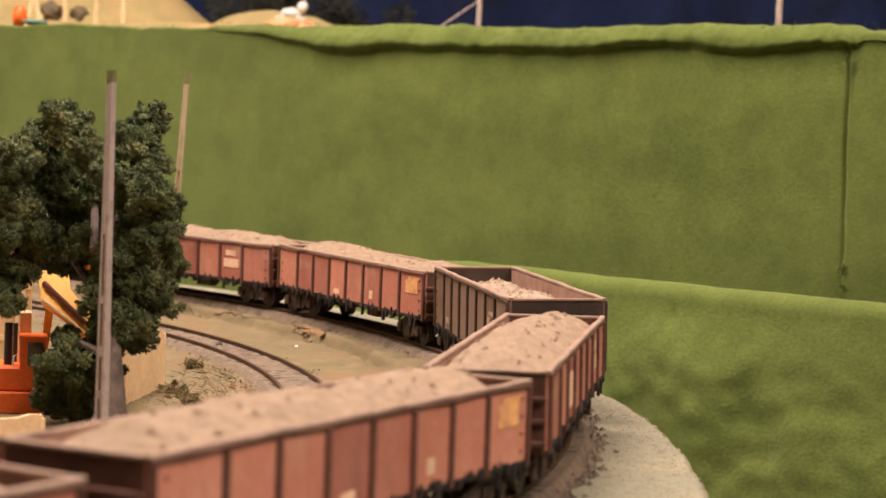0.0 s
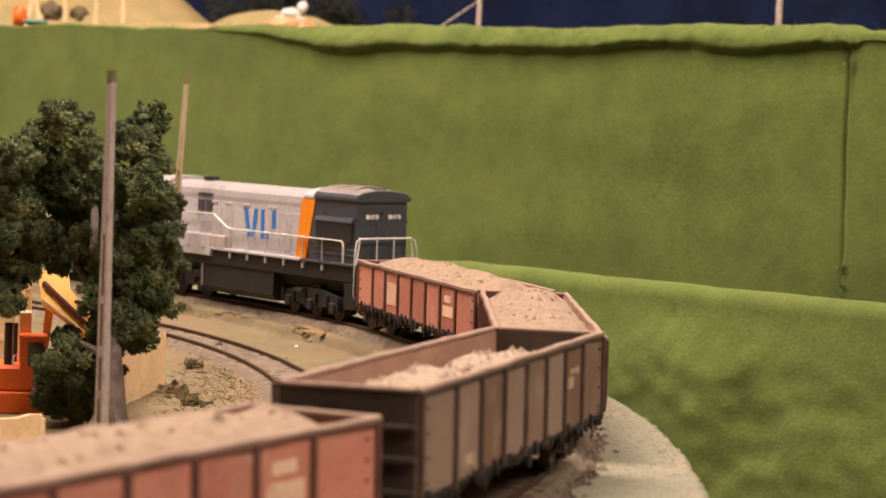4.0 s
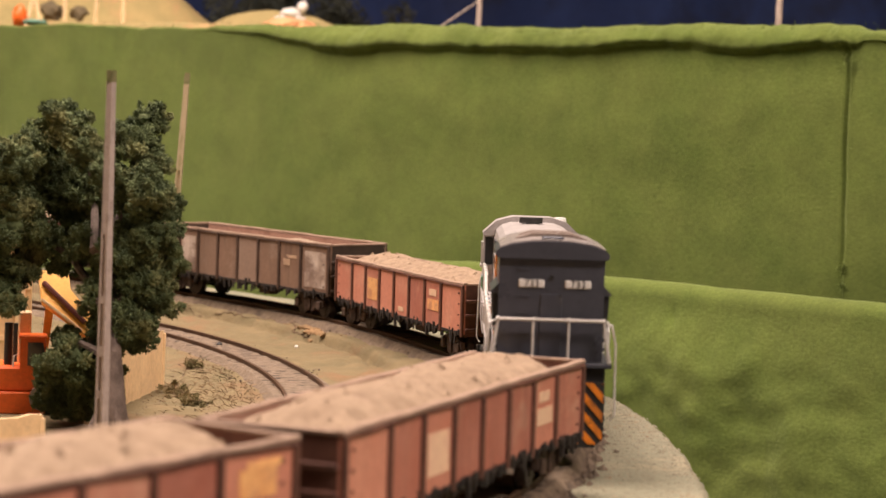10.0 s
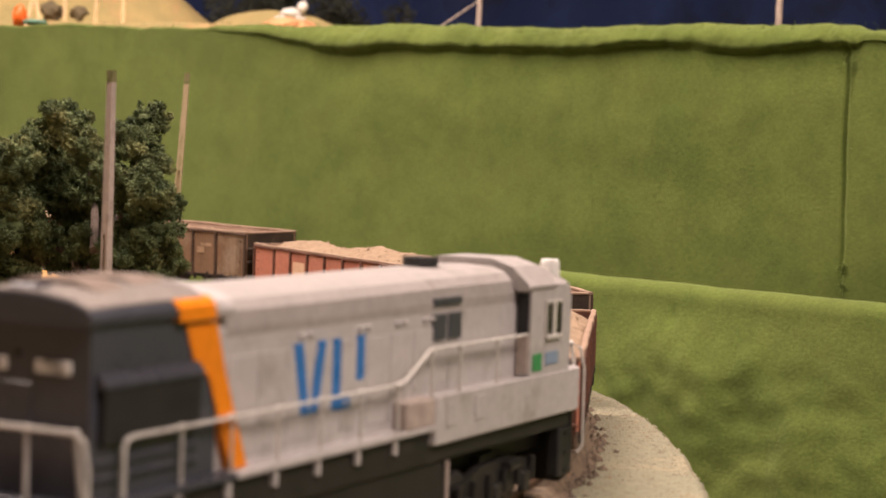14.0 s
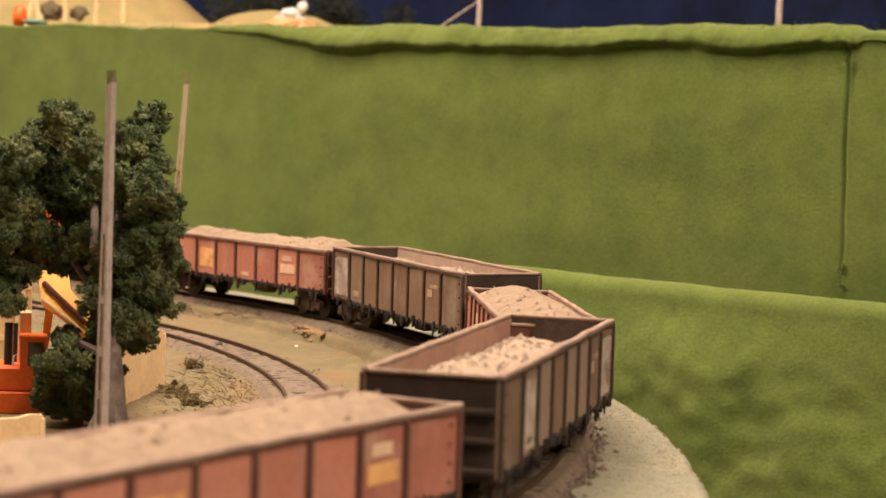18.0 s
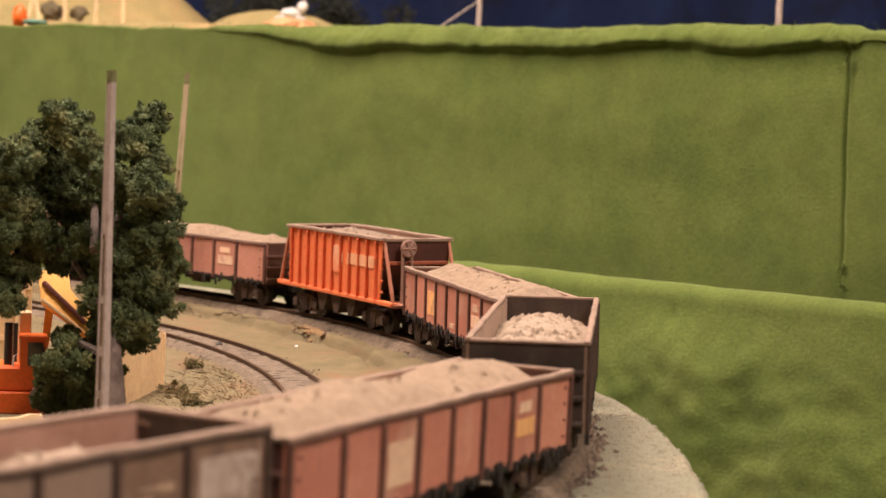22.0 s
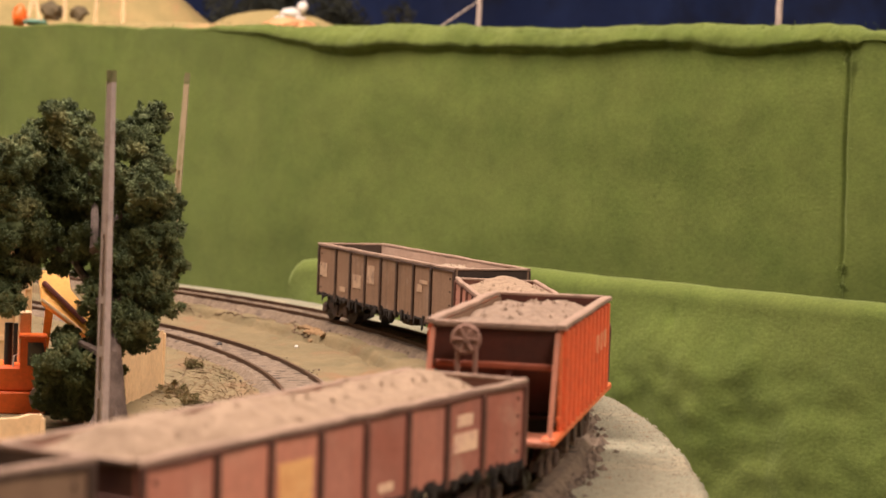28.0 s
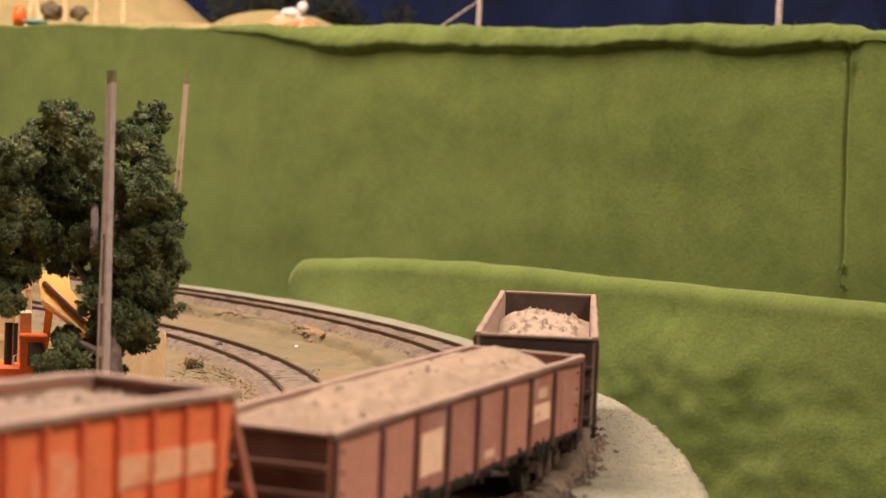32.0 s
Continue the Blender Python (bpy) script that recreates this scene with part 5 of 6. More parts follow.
def felt_ledge():
    """The lower fold of felt in front of the tall hanging."""
    ax, ay, bx, by = -0.085, 1.062, 0.195, 0.839
    ln = math.hypot(bx - ax, by - ay)
    tx, ty = (bx - ax) / ln, (by - ay) / ln
    nx, ny = ty, -tx   # towards the aisle
    us = [0.0, 0.0005, 0.0015, 0.003, 0.005, 0.008] + list(np.arange(0.011, 0.24, 0.003)) + list(np.arange(0.24, 0.335, 0.0015)) + list(np.arange(0.335, 0.5, 0.003)) + list(np.arange(0.5, 1.5, 0.05))
    b = Build()
    r = 0.0078

    def at(i, j):
        u = us[i]
        e = 0.008
        drop = e - math.sqrt(max(0.0, e * e - (e - u) ** 2)) if u < e else 0.0
        ztop = 0.0125 + 0.0083 * smooth01(u, -0.02, 0.11) - drop + 0.0012 * noise.noise((u * 16, 1.0, 0)) + 0.0008 * noise.noise((u * 45, 4.0, 0))
        if u == 0.0:
            ztop = -0.03
        if j < 111:
            v = (j / 110) ** 0.8
            z = -0.30 + v * (ztop - r + 0.30)
            k = smooth01(ztop - r - z, 0.0, 0.034)
            f = 0.09 * (ztop - r - z)
            ridge = 0.5 - abs(noise.noise((u * 13 + z * 9, z * 15 - u * 6, 3.3))) * 2
            f += k * (0.0045 * (0.7 + noise.noise((u * 9 + z * 3, z * 7, 6.0))) + 0.0018 * noise.noise((u * 30 - z * 12, z * 22, 9.0)) + 0.0015 * ridge + 0.0014 * noise.noise((u * 90, z * 90, 4.0)))
            # a slanting fold: the cloth swells out above it and falls back below
            w = 0.0016 * noise.noise((u * 60, z * 60, 2.0)) + 0.0008 * noise.noise((u * 170, z * 170, 2.0))
            side = 1 - smooth01(u - 0.303 - z * 0.75 + w, -0.0060, 0.0110)
            under = smooth01(-0.016 - max(0.0, 0.290 - u) * 0.30 - z + w, -0.006, 0.022) * smooth01(u, 0.215, 0.255)
            f += 0.0019 * smooth01(ztop - r - z, 0.002, 0.034) * side * smooth01(u, 0.20, 0.27) * (1 - under)
            # a hanging step further along
            f += 0.0034 * smooth01(u + w * 0.6, 0.3070, 0.3210) * smooth01(-z, 0.016, 0.060)
            # two dents under the rounded edge
            f -= 0.0012 * math.exp(-((u - 0.252 + z * 0.3) / 0.0026) ** 2 - ((z - 0.0045) / 0.0045) ** 2)
            f -= 0.0008 * math.exp(-((u - 0.085) / 0.0024) ** 2 - ((z - 0.0100) / 0.0030) ** 2)
            f *= smooth01(u, -0.001, 0.02)
        else:
            a = 0.09 + (j - 110) / 9 * (math.pi / 2 - 0.09)
            f = -r * (0.996 - math.cos(a))
            z = ztop - r + r * (math.sin(a) - 0.0899) / 0.9101
            if j == 120:
                f, z = -0.020, ztop - 0.030
        return ax + tx * u + nx * f, ay + ty * u + ny * f, z

    b.grid(at, len(us), 121)
    return solid("felt_ledge", b, FELT, "low fold of green felt along the board", "felt backdrop", kind="structure", smooth=True)


felt_wall()
felt_ledge()


def felt_frays():
    """Tufts of loose fibre along the seam of the tall hanging."""
    rng = random.Random(31)
    b = Build()
    for k in range(110):
        z = rng.choice((rng.uniform(0.118, 0.134), rng.uniform(0.0, 0.134)))
        u = 0.684 + (0.13 - z) * 0.036 + rng.gauss(0.0012, 0.0010)
        x, y = -0.330 + 0.796 * u - 0.606 * 0.0046, 1.450 - 0.606 * u - 0.796 * 0.0046
        a, l = rng.uniform(0, 6.28), rng.uniform(0.0005, 0.0018)
        dx, dz = l * math.cos(a), l * math.sin(a)
        b.tube([(x, y, z), (x + dx * 0.6, y - 0.0005, z + dz * 0.5), (x + dx, y - 0.0002, z + dz)], 0.00016, 3, 0.00008, cap=False)
    for k in range(380):
        u = rng.uniform(-0.05, 0.78)
        x, y = -0.330 + 0.796 * u - 0.606 * 0.004, 1.450 - 0.606 * u - 0.796 * 0.004
        z = 0.1545 + 0.0022 * noise.noise((u * 9, 0.4, 0)) + 0.0018 * noise.noise((u * 30, 2.4, 0)) - rng.uniform(0.0005, 0.0045)
        a, l = rng.uniform(0.2, 2.9), rng.uniform(0.0008, 0.0020)
        dx, dz = l * math.cos(a), l * math.sin(a)
        b.tube([(x, y, z), (x + dx * 0.5, y - 0.001, z + dz * 0.7), (x + dx, y - 0.0015, z + dz)], 0.0002, 3, 0.00008, cap=False)
    # pale tufts at both ends of the seam
    for z0, n in ((0.1360, 40), (0.0235, 26), (0.0150, 14)):
        for k in range(n):
            z = z0 + rng.gauss(0, 0.0016)
            u = 0.684 + (0.13 - z) * 0.036 + rng.gauss(0.0004, 0.0012)
            x, y = -0.330 + 0.796 * u - 0.606 * 0.0050, 1.450 - 0.606 * u - 0.796 * 0.0050
            a, l = rng.uniform(0, 6.28), rng.uniform(0.001, 0.0026)
            b.tube([(x, y, z), (x + l * math.cos(a), y - 0.0018, z + l * math.sin(a))], 0.0003, 3, 0.0001, cap=False)
    solid("felt_frays", b, FELT, "loose green fibres along the felt seam", "fibres", kind="stuff")


felt_frays()


# ---- poles ----
def concrete_pole(x, y, z0, h, lean, label, material, tip=0.972, turn=0.0, slim=1.0):
    """A tapered concrete pole with recessed panels between two flanges."""
    p = thing("concrete_pole", label, "pole", "line-side poles", at=pose(x, y, z0, 0, lean, 0) @ pose(0, 0, 0, 0, 0, turn))
    w0, w1, t0, t1 = 0.0020 * slim, 0.0012 * slim, 0.0017 * slim, 0.0011 * slim

    def tapered(x0, x1, y0, y1, a, c):
        """A bar from height a to c whose section shrinks with height."""
        pts = []
        for z in (a, c):
            k = z / h
            sx, sy = (w0 + (w1 - w0) * k), (t0 + (t1 - t0) * k)
            pts += [(x0 * sx, y0 * sy, z), (x1 * sx, y0 * sy, z), (x1 * sx, y1 * sy, z), (x0 * sx, y1 * sy, z)]
        return Build().add(pts, [(0, 3, 2, 1), (4, 5, 6, 7), (0, 1, 5, 4), (1, 2, 6, 5), (2, 3, 7, 6), (3, 0, 4, 7)])

    part("web", tapered(-0.95, 0.95, -0.45, 1.0, 0.0, h * 0.997), material, p)
    part("flange", tapered(-1.0, -0.52, -1.0, -0.44, 0.0, h), material, p)
    part("flange", tapered(0.46, 1.0, -1.05, -0.44, 0.0, h), material, p)
    for a, c in ((0.0, 0.03), (0.095, 0.115), (0.195, 0.215), (0.30, 0.325), (0.43, 0.45), (0.60, 0.97)):
        part("panel_bar", tapered(-0.52, 0.46, -0.96, -0.44, a * h, c * h), material, p)
    part("tip", tapered(-1.02, 1.02, -1.08, 1.02, h * tip, h * 1.001), LICHEN, p, "mossy pole tip")
    return p


concrete_pole(-0.0926, 0.530, -0.0125, 0.1128, -0.3, "tall grey concrete model pole beside a tree", CONCRETE, 0.972, -32.0, 0.80)
concrete_pole(-0.1347, 0.945, -0.0095, 0.1200, 2.7, "tall tan concrete model pole with a mossy upper end", TANPOLE, 0.955)


# ---- the tree ----
def crumbs(centres, radii, count, size, rng, squash=0.9):
    """Foam crumbs over the skins of many clumps, as one mesh."""
    octa = np.array([(1, 0, 0), (-1, 0, 0), (0, 1, 0), (0, -1, 0), (0, 0, 1), (0, 0, -1)], float)
    tri = np.array([(0, 2, 4), (2, 1, 4), (1, 3, 4), (3, 0, 4), (2, 0, 5), (1, 2, 5), (3, 1, 5), (0, 3, 5)])
    cs = np.array(centres)
    rs = np.array(radii)
    pick = rng.choice(len(cs), count, p=rs ** 2 / np.sum(rs ** 2))
    d = rng.normal(size=(count, 3))
    d /= np.linalg.norm(d, axis=1)[:, None]
    at = cs[pick] + d * (rs[pick] * rng.uniform(0.45, 1.22, count))[:, None] * np.array((1, 1, squash))
    q = rng.normal(size=(count, 3, 3))
    rot = np.linalg.qr(q)[0]
    sc = size * rng.uniform(0.5, 1.5, (count, 1, 3)) * np.array((1.9, 0.62, 0.34))
    v = np.einsum("nij,nkj->nki", rot, octa[None] * sc) + at[:, None, :]
    f = (tri[None] + 6 * np.arange(count)[:, None, None]).reshape(-1, 3)
    me = bpy.data.meshes.new("crown")
    me.from_pydata(v.reshape(-1, 3), [], f)
    return me


def foam_tree():
    rng = np.random.default_rng(3)
    t = thing("foam_tree", "dark green foam-foliage model tree with a grey trunk", "tree", at=pose(-0.1005, 0.590, -0.0130))
    b = Build()
    b.tube([(0.001, 0.0, 0.0), (0.0, 0.001, 0.010), (-0.0020, 0.006, 0.026), (-0.005, 0.018, 0.042), (-0.008, 0.030, 0.058)], 0.0058, 12, 0.0020)
    for k in range(7):
        a = k * 0.9
        b.tube([(0.0072 * math.cos(a), 0.0072 * math.sin(a), -0.001), (0.0030 * math.cos(a), 0.0030 * math.sin(a), 0.012)], 0.0026, 7, 0.0006)
    part("trunk", b, BARK, t)
    limbs = [((-0.006, 0.012, 0.042), (-0.020, 0.034, 0.054), (-0.034, 0.040, 0.062)), ((-0.004, 0.008, 0.034), (0.002, 0.024, 0.050), (0.006, 0.030, 0.070)),
             ((-0.010, 0.018, 0.058), (-0.015, 0.044, 0.074), (-0.020, 0.046, 0.094)), ((-0.0025, 0.005, 0.026), (-0.012, 0.012, 0.029), (-0.022, 0.020, 0.018)),
             ((-0.006, 0.012, 0.045), (-0.006, 0.034, 0.066), (0.002, 0.038, 0.092))]
    for l in limbs:
        part("limb", Build().tube(l, 0.0017, 7, 0.0006), BARK, t)
    # lobes of the crown: place in the tree's space, radius
    lobes = [(-0.0224, 0.0223, 0.0972, 0.0079), (-0.0334, 0.0328, 0.0894, 0.007), (-0.0365, 0.0135, 0.0845, 0.008), (-0.0493, 0.0328, 0.0827, 0.0082), (-0.014, 0.0175, 0.0905, 0.0057),
             (-0.0283, 0.045, 0.0825, 0.0075), (0.0043, 0.0299, 0.0985, 0.0066), (0.0002, 0.0198, 0.0923, 0.0072), (0.007, 0.0232, 0.0872, 0.0061), (0.0063, 0.0107, 0.0768, 0.0081),
             (0.0119, 0.0281, 0.0723, 0.0044), (-0.0017, 0.0229, 0.0787, 0.0069), (0.0087, 0.0179, 0.0632, 0.0082), (0.0125, 0.0289, 0.0536, 0.0047), (0.0063, 0.0173, 0.0487, 0.0082),
             (0.0114, 0.0209, 0.0424, 0.0054), (0.0038, 0.0132, 0.0364, 0.0067), (0.0071, 0.0197, 0.0305, 0.0036), (0.0004, 0.0149, 0.0594, 0.0075), (-0.0131, 0.045, 0.0654, 0.0071)]
    lobes += [(-0.015, 0.028, 0.0597, 0.0062), (-0.0087, 0.0167, 0.0427, 0.0057), (-0.0374, 0.0216, 0.0663, 0.009), (-0.0304, 0.0335, 0.0609, 0.0062), (-0.0377, 0.0331, 0.051, 0.007),
              (-0.0458, 0.0274, 0.0583, 0.0091), (-0.0391, 0.023, 0.0411, 0.0058), (-0.0355, 0.045, 0.0737, 0.009), (-0.0142, 0.0139, 0.023, 0.0082), (-0.0221, 0.0333, 0.011, 0.0077),
              (-0.0096, 0.0224, 0.0139, 0.0076), (-0.0218, 0.0128, 0.0209, 0.0046), (-0.0058, 0.025, 0.0211, 0.0054), (-0.0147, 0.0286, 0.006, 0.0047), (-0.0262, 0.0247, 0.0079, 0.0033),
              (-0.0201, 0.032, 0.0264, 0.0048), (-0.0054, 0.011, 0.0824, 0.0053), (-0.0233, 0.045, 0.0733, 0.0075), (-0.0064, 0.021, 0.0334, 0.0054)]
    # the shaded middle of the crown
    lobes += [(-0.026, 0.050, 0.083, 0.011), (-0.014, 0.050, 0.078, 0.010), (-0.020, 0.052, 0.066, 0.010), (-0.006, 0.048, 0.066, 0.010), (-0.012, 0.046, 0.052, 0.008), (0.0, 0.044, 0.046, 0.009),
              (-0.034, 0.050, 0.086, 0.010), (-0.046, 0.046, 0.072, 0.012), (-0.002, 0.040, 0.030, 0.007), (-0.012, 0.034, 0.018, 0.008), (-0.026, 0.044, 0.054, 0.006)]
    cs, rs = [], []
    for x, y, z, r in lobes:
        for k in range(44):
            d = rng.normal(size=3)
            d /= np.linalg.norm(d)
            rr = r * rng.uniform(0.10, 0.40)
            cs.append(np.array((x, y, z)) + d * (r * rng.uniform(0.7, 1.35) - rr * 0.65) * np.array((1, 1, 0.92)))
            rs.append(rr)
    me = crumbs(cs, rs, 230000, 0.00052, rng)
    me.materials.append(FOLIAGE)
    part("crown", me, None, t, "dark green crumbly foliage")
    core = Build()
    for k, (x, y, z, r) in enumerate(lobes):
        core.lump((x, y, z), r * 0.56, k, 0.5, 3)
    part("inner_foliage", core, FOLIAGE, t)
    return t


foam_tree()


# ---- plank fence of the yard ----
def plank_fence():
    fence = thing("plank_fence", "cream plank fence with rough tops along a yard", "fence")
    rng = random.Random(8)
    runs = [[Vector((-0.1042, 0.722, 0)), Vector((-0.1110, 0.655, 0)), Vector((-0.1150, 0.625, 0))], [Vector((-0.1112, 0.538, 0)), Vector((-0.1290, 0.522, 0)), Vector((-0.1700, 0.490, 0))]]
    for a, c in [q for run in runs for q in zip(run, run[1:])]:
        d = c - a
        n = max(1, round(d.length / 0.0330))
        for k in range(n):
            p, q = a + d * (k / n), a + d * ((k + 1) / n)
            ang = math.degrees(math.atan2(d.y, d.x))
            ln = (q - p).length - 0.0004
            h = (0.0232 if c.y > 0.60 else 0.0176 if c.x > -0.14 else 0.0150) + rng.uniform(-0.0012, 0.0012)
            m = 6
            pts = [(0.0, 0.0), (ln, 0.0)] + [(ln * (1 - i / m), h + rng.uniform(-0.0004, 0.0003)) for i in range(m + 1)]
            part("plank", Build().prism(pts, "y", -0.0006, 0.0006), PLANK, fence, at=pose(p.x, p.y, -0.0145, rng.uniform(-2, 2), 0, ang + rng.uniform(-2.0, 2.0)))
            if k % 2 == 0:
                part("post", Build().box(-0.0010, 0.0010, -0.0011, 0.0011, 0.0, h - 0.001, 0.0003), PLANK, fence, at=pose(p.x, p.y, -0.0145, 0, 0, ang))
    return fence


plank_fence()


# ---- the yard machine and the shed behind it ----
def excavator():
    e = thing("excavator", "orange model excavator with an amber boom in the yard", "excavator", at=pose(-0.1390, 0.650, -0.0142, 0, 0, 12))
    out = [(-0.012, 0.0015), (-0.010, 0.0), (0.010, 0.0), (0.012, 0.0015), (0.012, 0.0045), (0.010, 0.006), (-0.010, 0.006), (-0.012, 0.0045)]
    for s in (-1, 1):
        part("crawler_track", Build().prism(out, "y", *sorted((s * 0.004, s * 0.009))), BLACK, e)
    part("side_skirt", Build().box(-0.0165, 0.0060, -0.0104, -0.0092, 0.0008, 0.0084, 0.0006), EXCAV, e)
    part("hand_rail", Build().tube([(-0.0052, -0.0092, 0.0168), (-0.0050, -0.0098, 0.0205), (-0.0034, -0.0098, 0.0215)], 0.0003, 5), PLATE, e, "thin white rail")
    part("slew_ring", disc_z(0, 0, 0.006, 0.008, 0.006), CHASSIS, e)
    wheel = Build()
    disc(wheel, -0.0112, -0.0092, 0.0042, 16, 0.0045, 0.0065)
    part("drive_wheel", wheel, CONCRETE, e, "grey drive wheel")
    part("mast", Build().box(-0.0040, 0.0004, 0.0002, 0.0046, 0.0146, 0.0345, 0.0006), PLANK, e, "pale cream mast")
    part("body", Build().box(-0.014, 0.007, -0.0085, 0.0085, 0.008, 0.0168, 0.0009), EXCAV, e)
    part("counterweight", Build().box(-0.0165, -0.0142, -0.008, 0.008, 0.0085, 0.0155, 0.0010), EXCAV, e)
    cab = part("cab", Build().prism([(-0.003, 0.0146), (0.0065, 0.0146), (0.0065, 0.0200), (0.0050, 0.0262), (-0.003, 0.0262)], "y", -0.0088, -0.001), EXCAV, e)
    part("cab_window", Build().prism([(-0.0005, 0.0172), (0.0058, 0.0172), (0.0056, 0.0200), (0.0044, 0.0250), (-0.0005, 0.0250)], "y", -0.0093, -0.0087), GLASS, cab)
    part("cab_window", Build().box(0.0062, 0.0068, -0.0080, -0.002, 0.0160, 0.0205), GLASS, cab)
    part("cab_roof", Build().box(-0.0036, 0.0058, -0.0094, -0.0004, 0.0263, 0.0273, 0.0003), EXCAV, cab)
    part("exhaust", Build().tube([(-0.0070, -0.004, 0.0146), (-0.0070, -0.004, 0.0310)], 0.0014, 8), BLACK, e)
    part("exhaust", Build().tube([(-0.0045, 0.004, 0.0146), (-0.0045, 0.004, 0.0300)], 0.0011, 8), BLACK, e)
    part("boom", Build().prism([(0.0035, 0.0150), (0.0055, 0.0150), (0.0080, 0.0380), (0.0060, 0.0400), (0.0050, 0.0380)], "y", 0.0024, 0.0050), AMBER, e, "amber boom")
    # the arm lies over on its side, its broad face to the lamps
    tip = pose(0.0110, 0.0005, 0.0375, -38)
    arm = part("arm", Build().prism([(-0.0090, 0.0125), (0.0012, 0.0125), (0.0022, 0.0050), (0.0102, -0.0065), (0.0078, -0.0138), (0.0002, -0.0058), (-0.0074, 0.0004)], "y", -0.0012, 0.0022), AMBER, e, "amber dipper arm", at=tip)
    part("hydraulic_cylinder", Build().tube([(-0.0070, -0.0020, 0.0070), (0.0070, -0.0020, -0.0086)], 0.0009, 7), MAROON, arm)
    part("hydraulic_cylinder", Build().tube([(-0.0074, -0.0018, 0.0002), (0.0060, -0.0018, -0.0118)], 0.0006, 7), PLANK, arm)
    part("bucket", Build().prism([(0.0180, 0.0270), (0.0215, 0.0320), (0.0232, 0.0280), (0.0215, 0.0225), (0.0165, 0.0230), (0.0195, 0.0255)], "y", -0.003, 0.0045), CHASSIS, e)
    return e


excavator()


def yard_shed():
    s = thing("yard_shed", "cream card model shed wall behind the excavator", "shed", at=pose(-0.205, 0.735, -0.0140))
    wall = part("wall", Build().box(-0.060, 0.048, -0.001, 0.001, 0.0, 0.052), CREAMWALL, s)
    part("wall", Build().box(-0.060, -0.058, 0.001, 0.050, 0.0, 0.052), CREAMWALL, s)
    part("roof", Build().box(-0.063, 0.051, -0.004, 0.052, 0.052, 0.054, 0.0005), CREAMWALL, s)
    for x in (-0.048, -0.024, 0.0, 0.024, 0.044):
        part("pilaster", Build().box(x - 0.0018, x + 0.0018, -0.0024, -0.001, 0.0, 0.052, 0.0003), PLANK, wall)
    for z in (0.014, 0.034):
        part("rail", Build().box(-0.060, 0.048, -0.0018, -0.001, z, z + 0.002), PLANK, wall)
    return s


yard_shed()


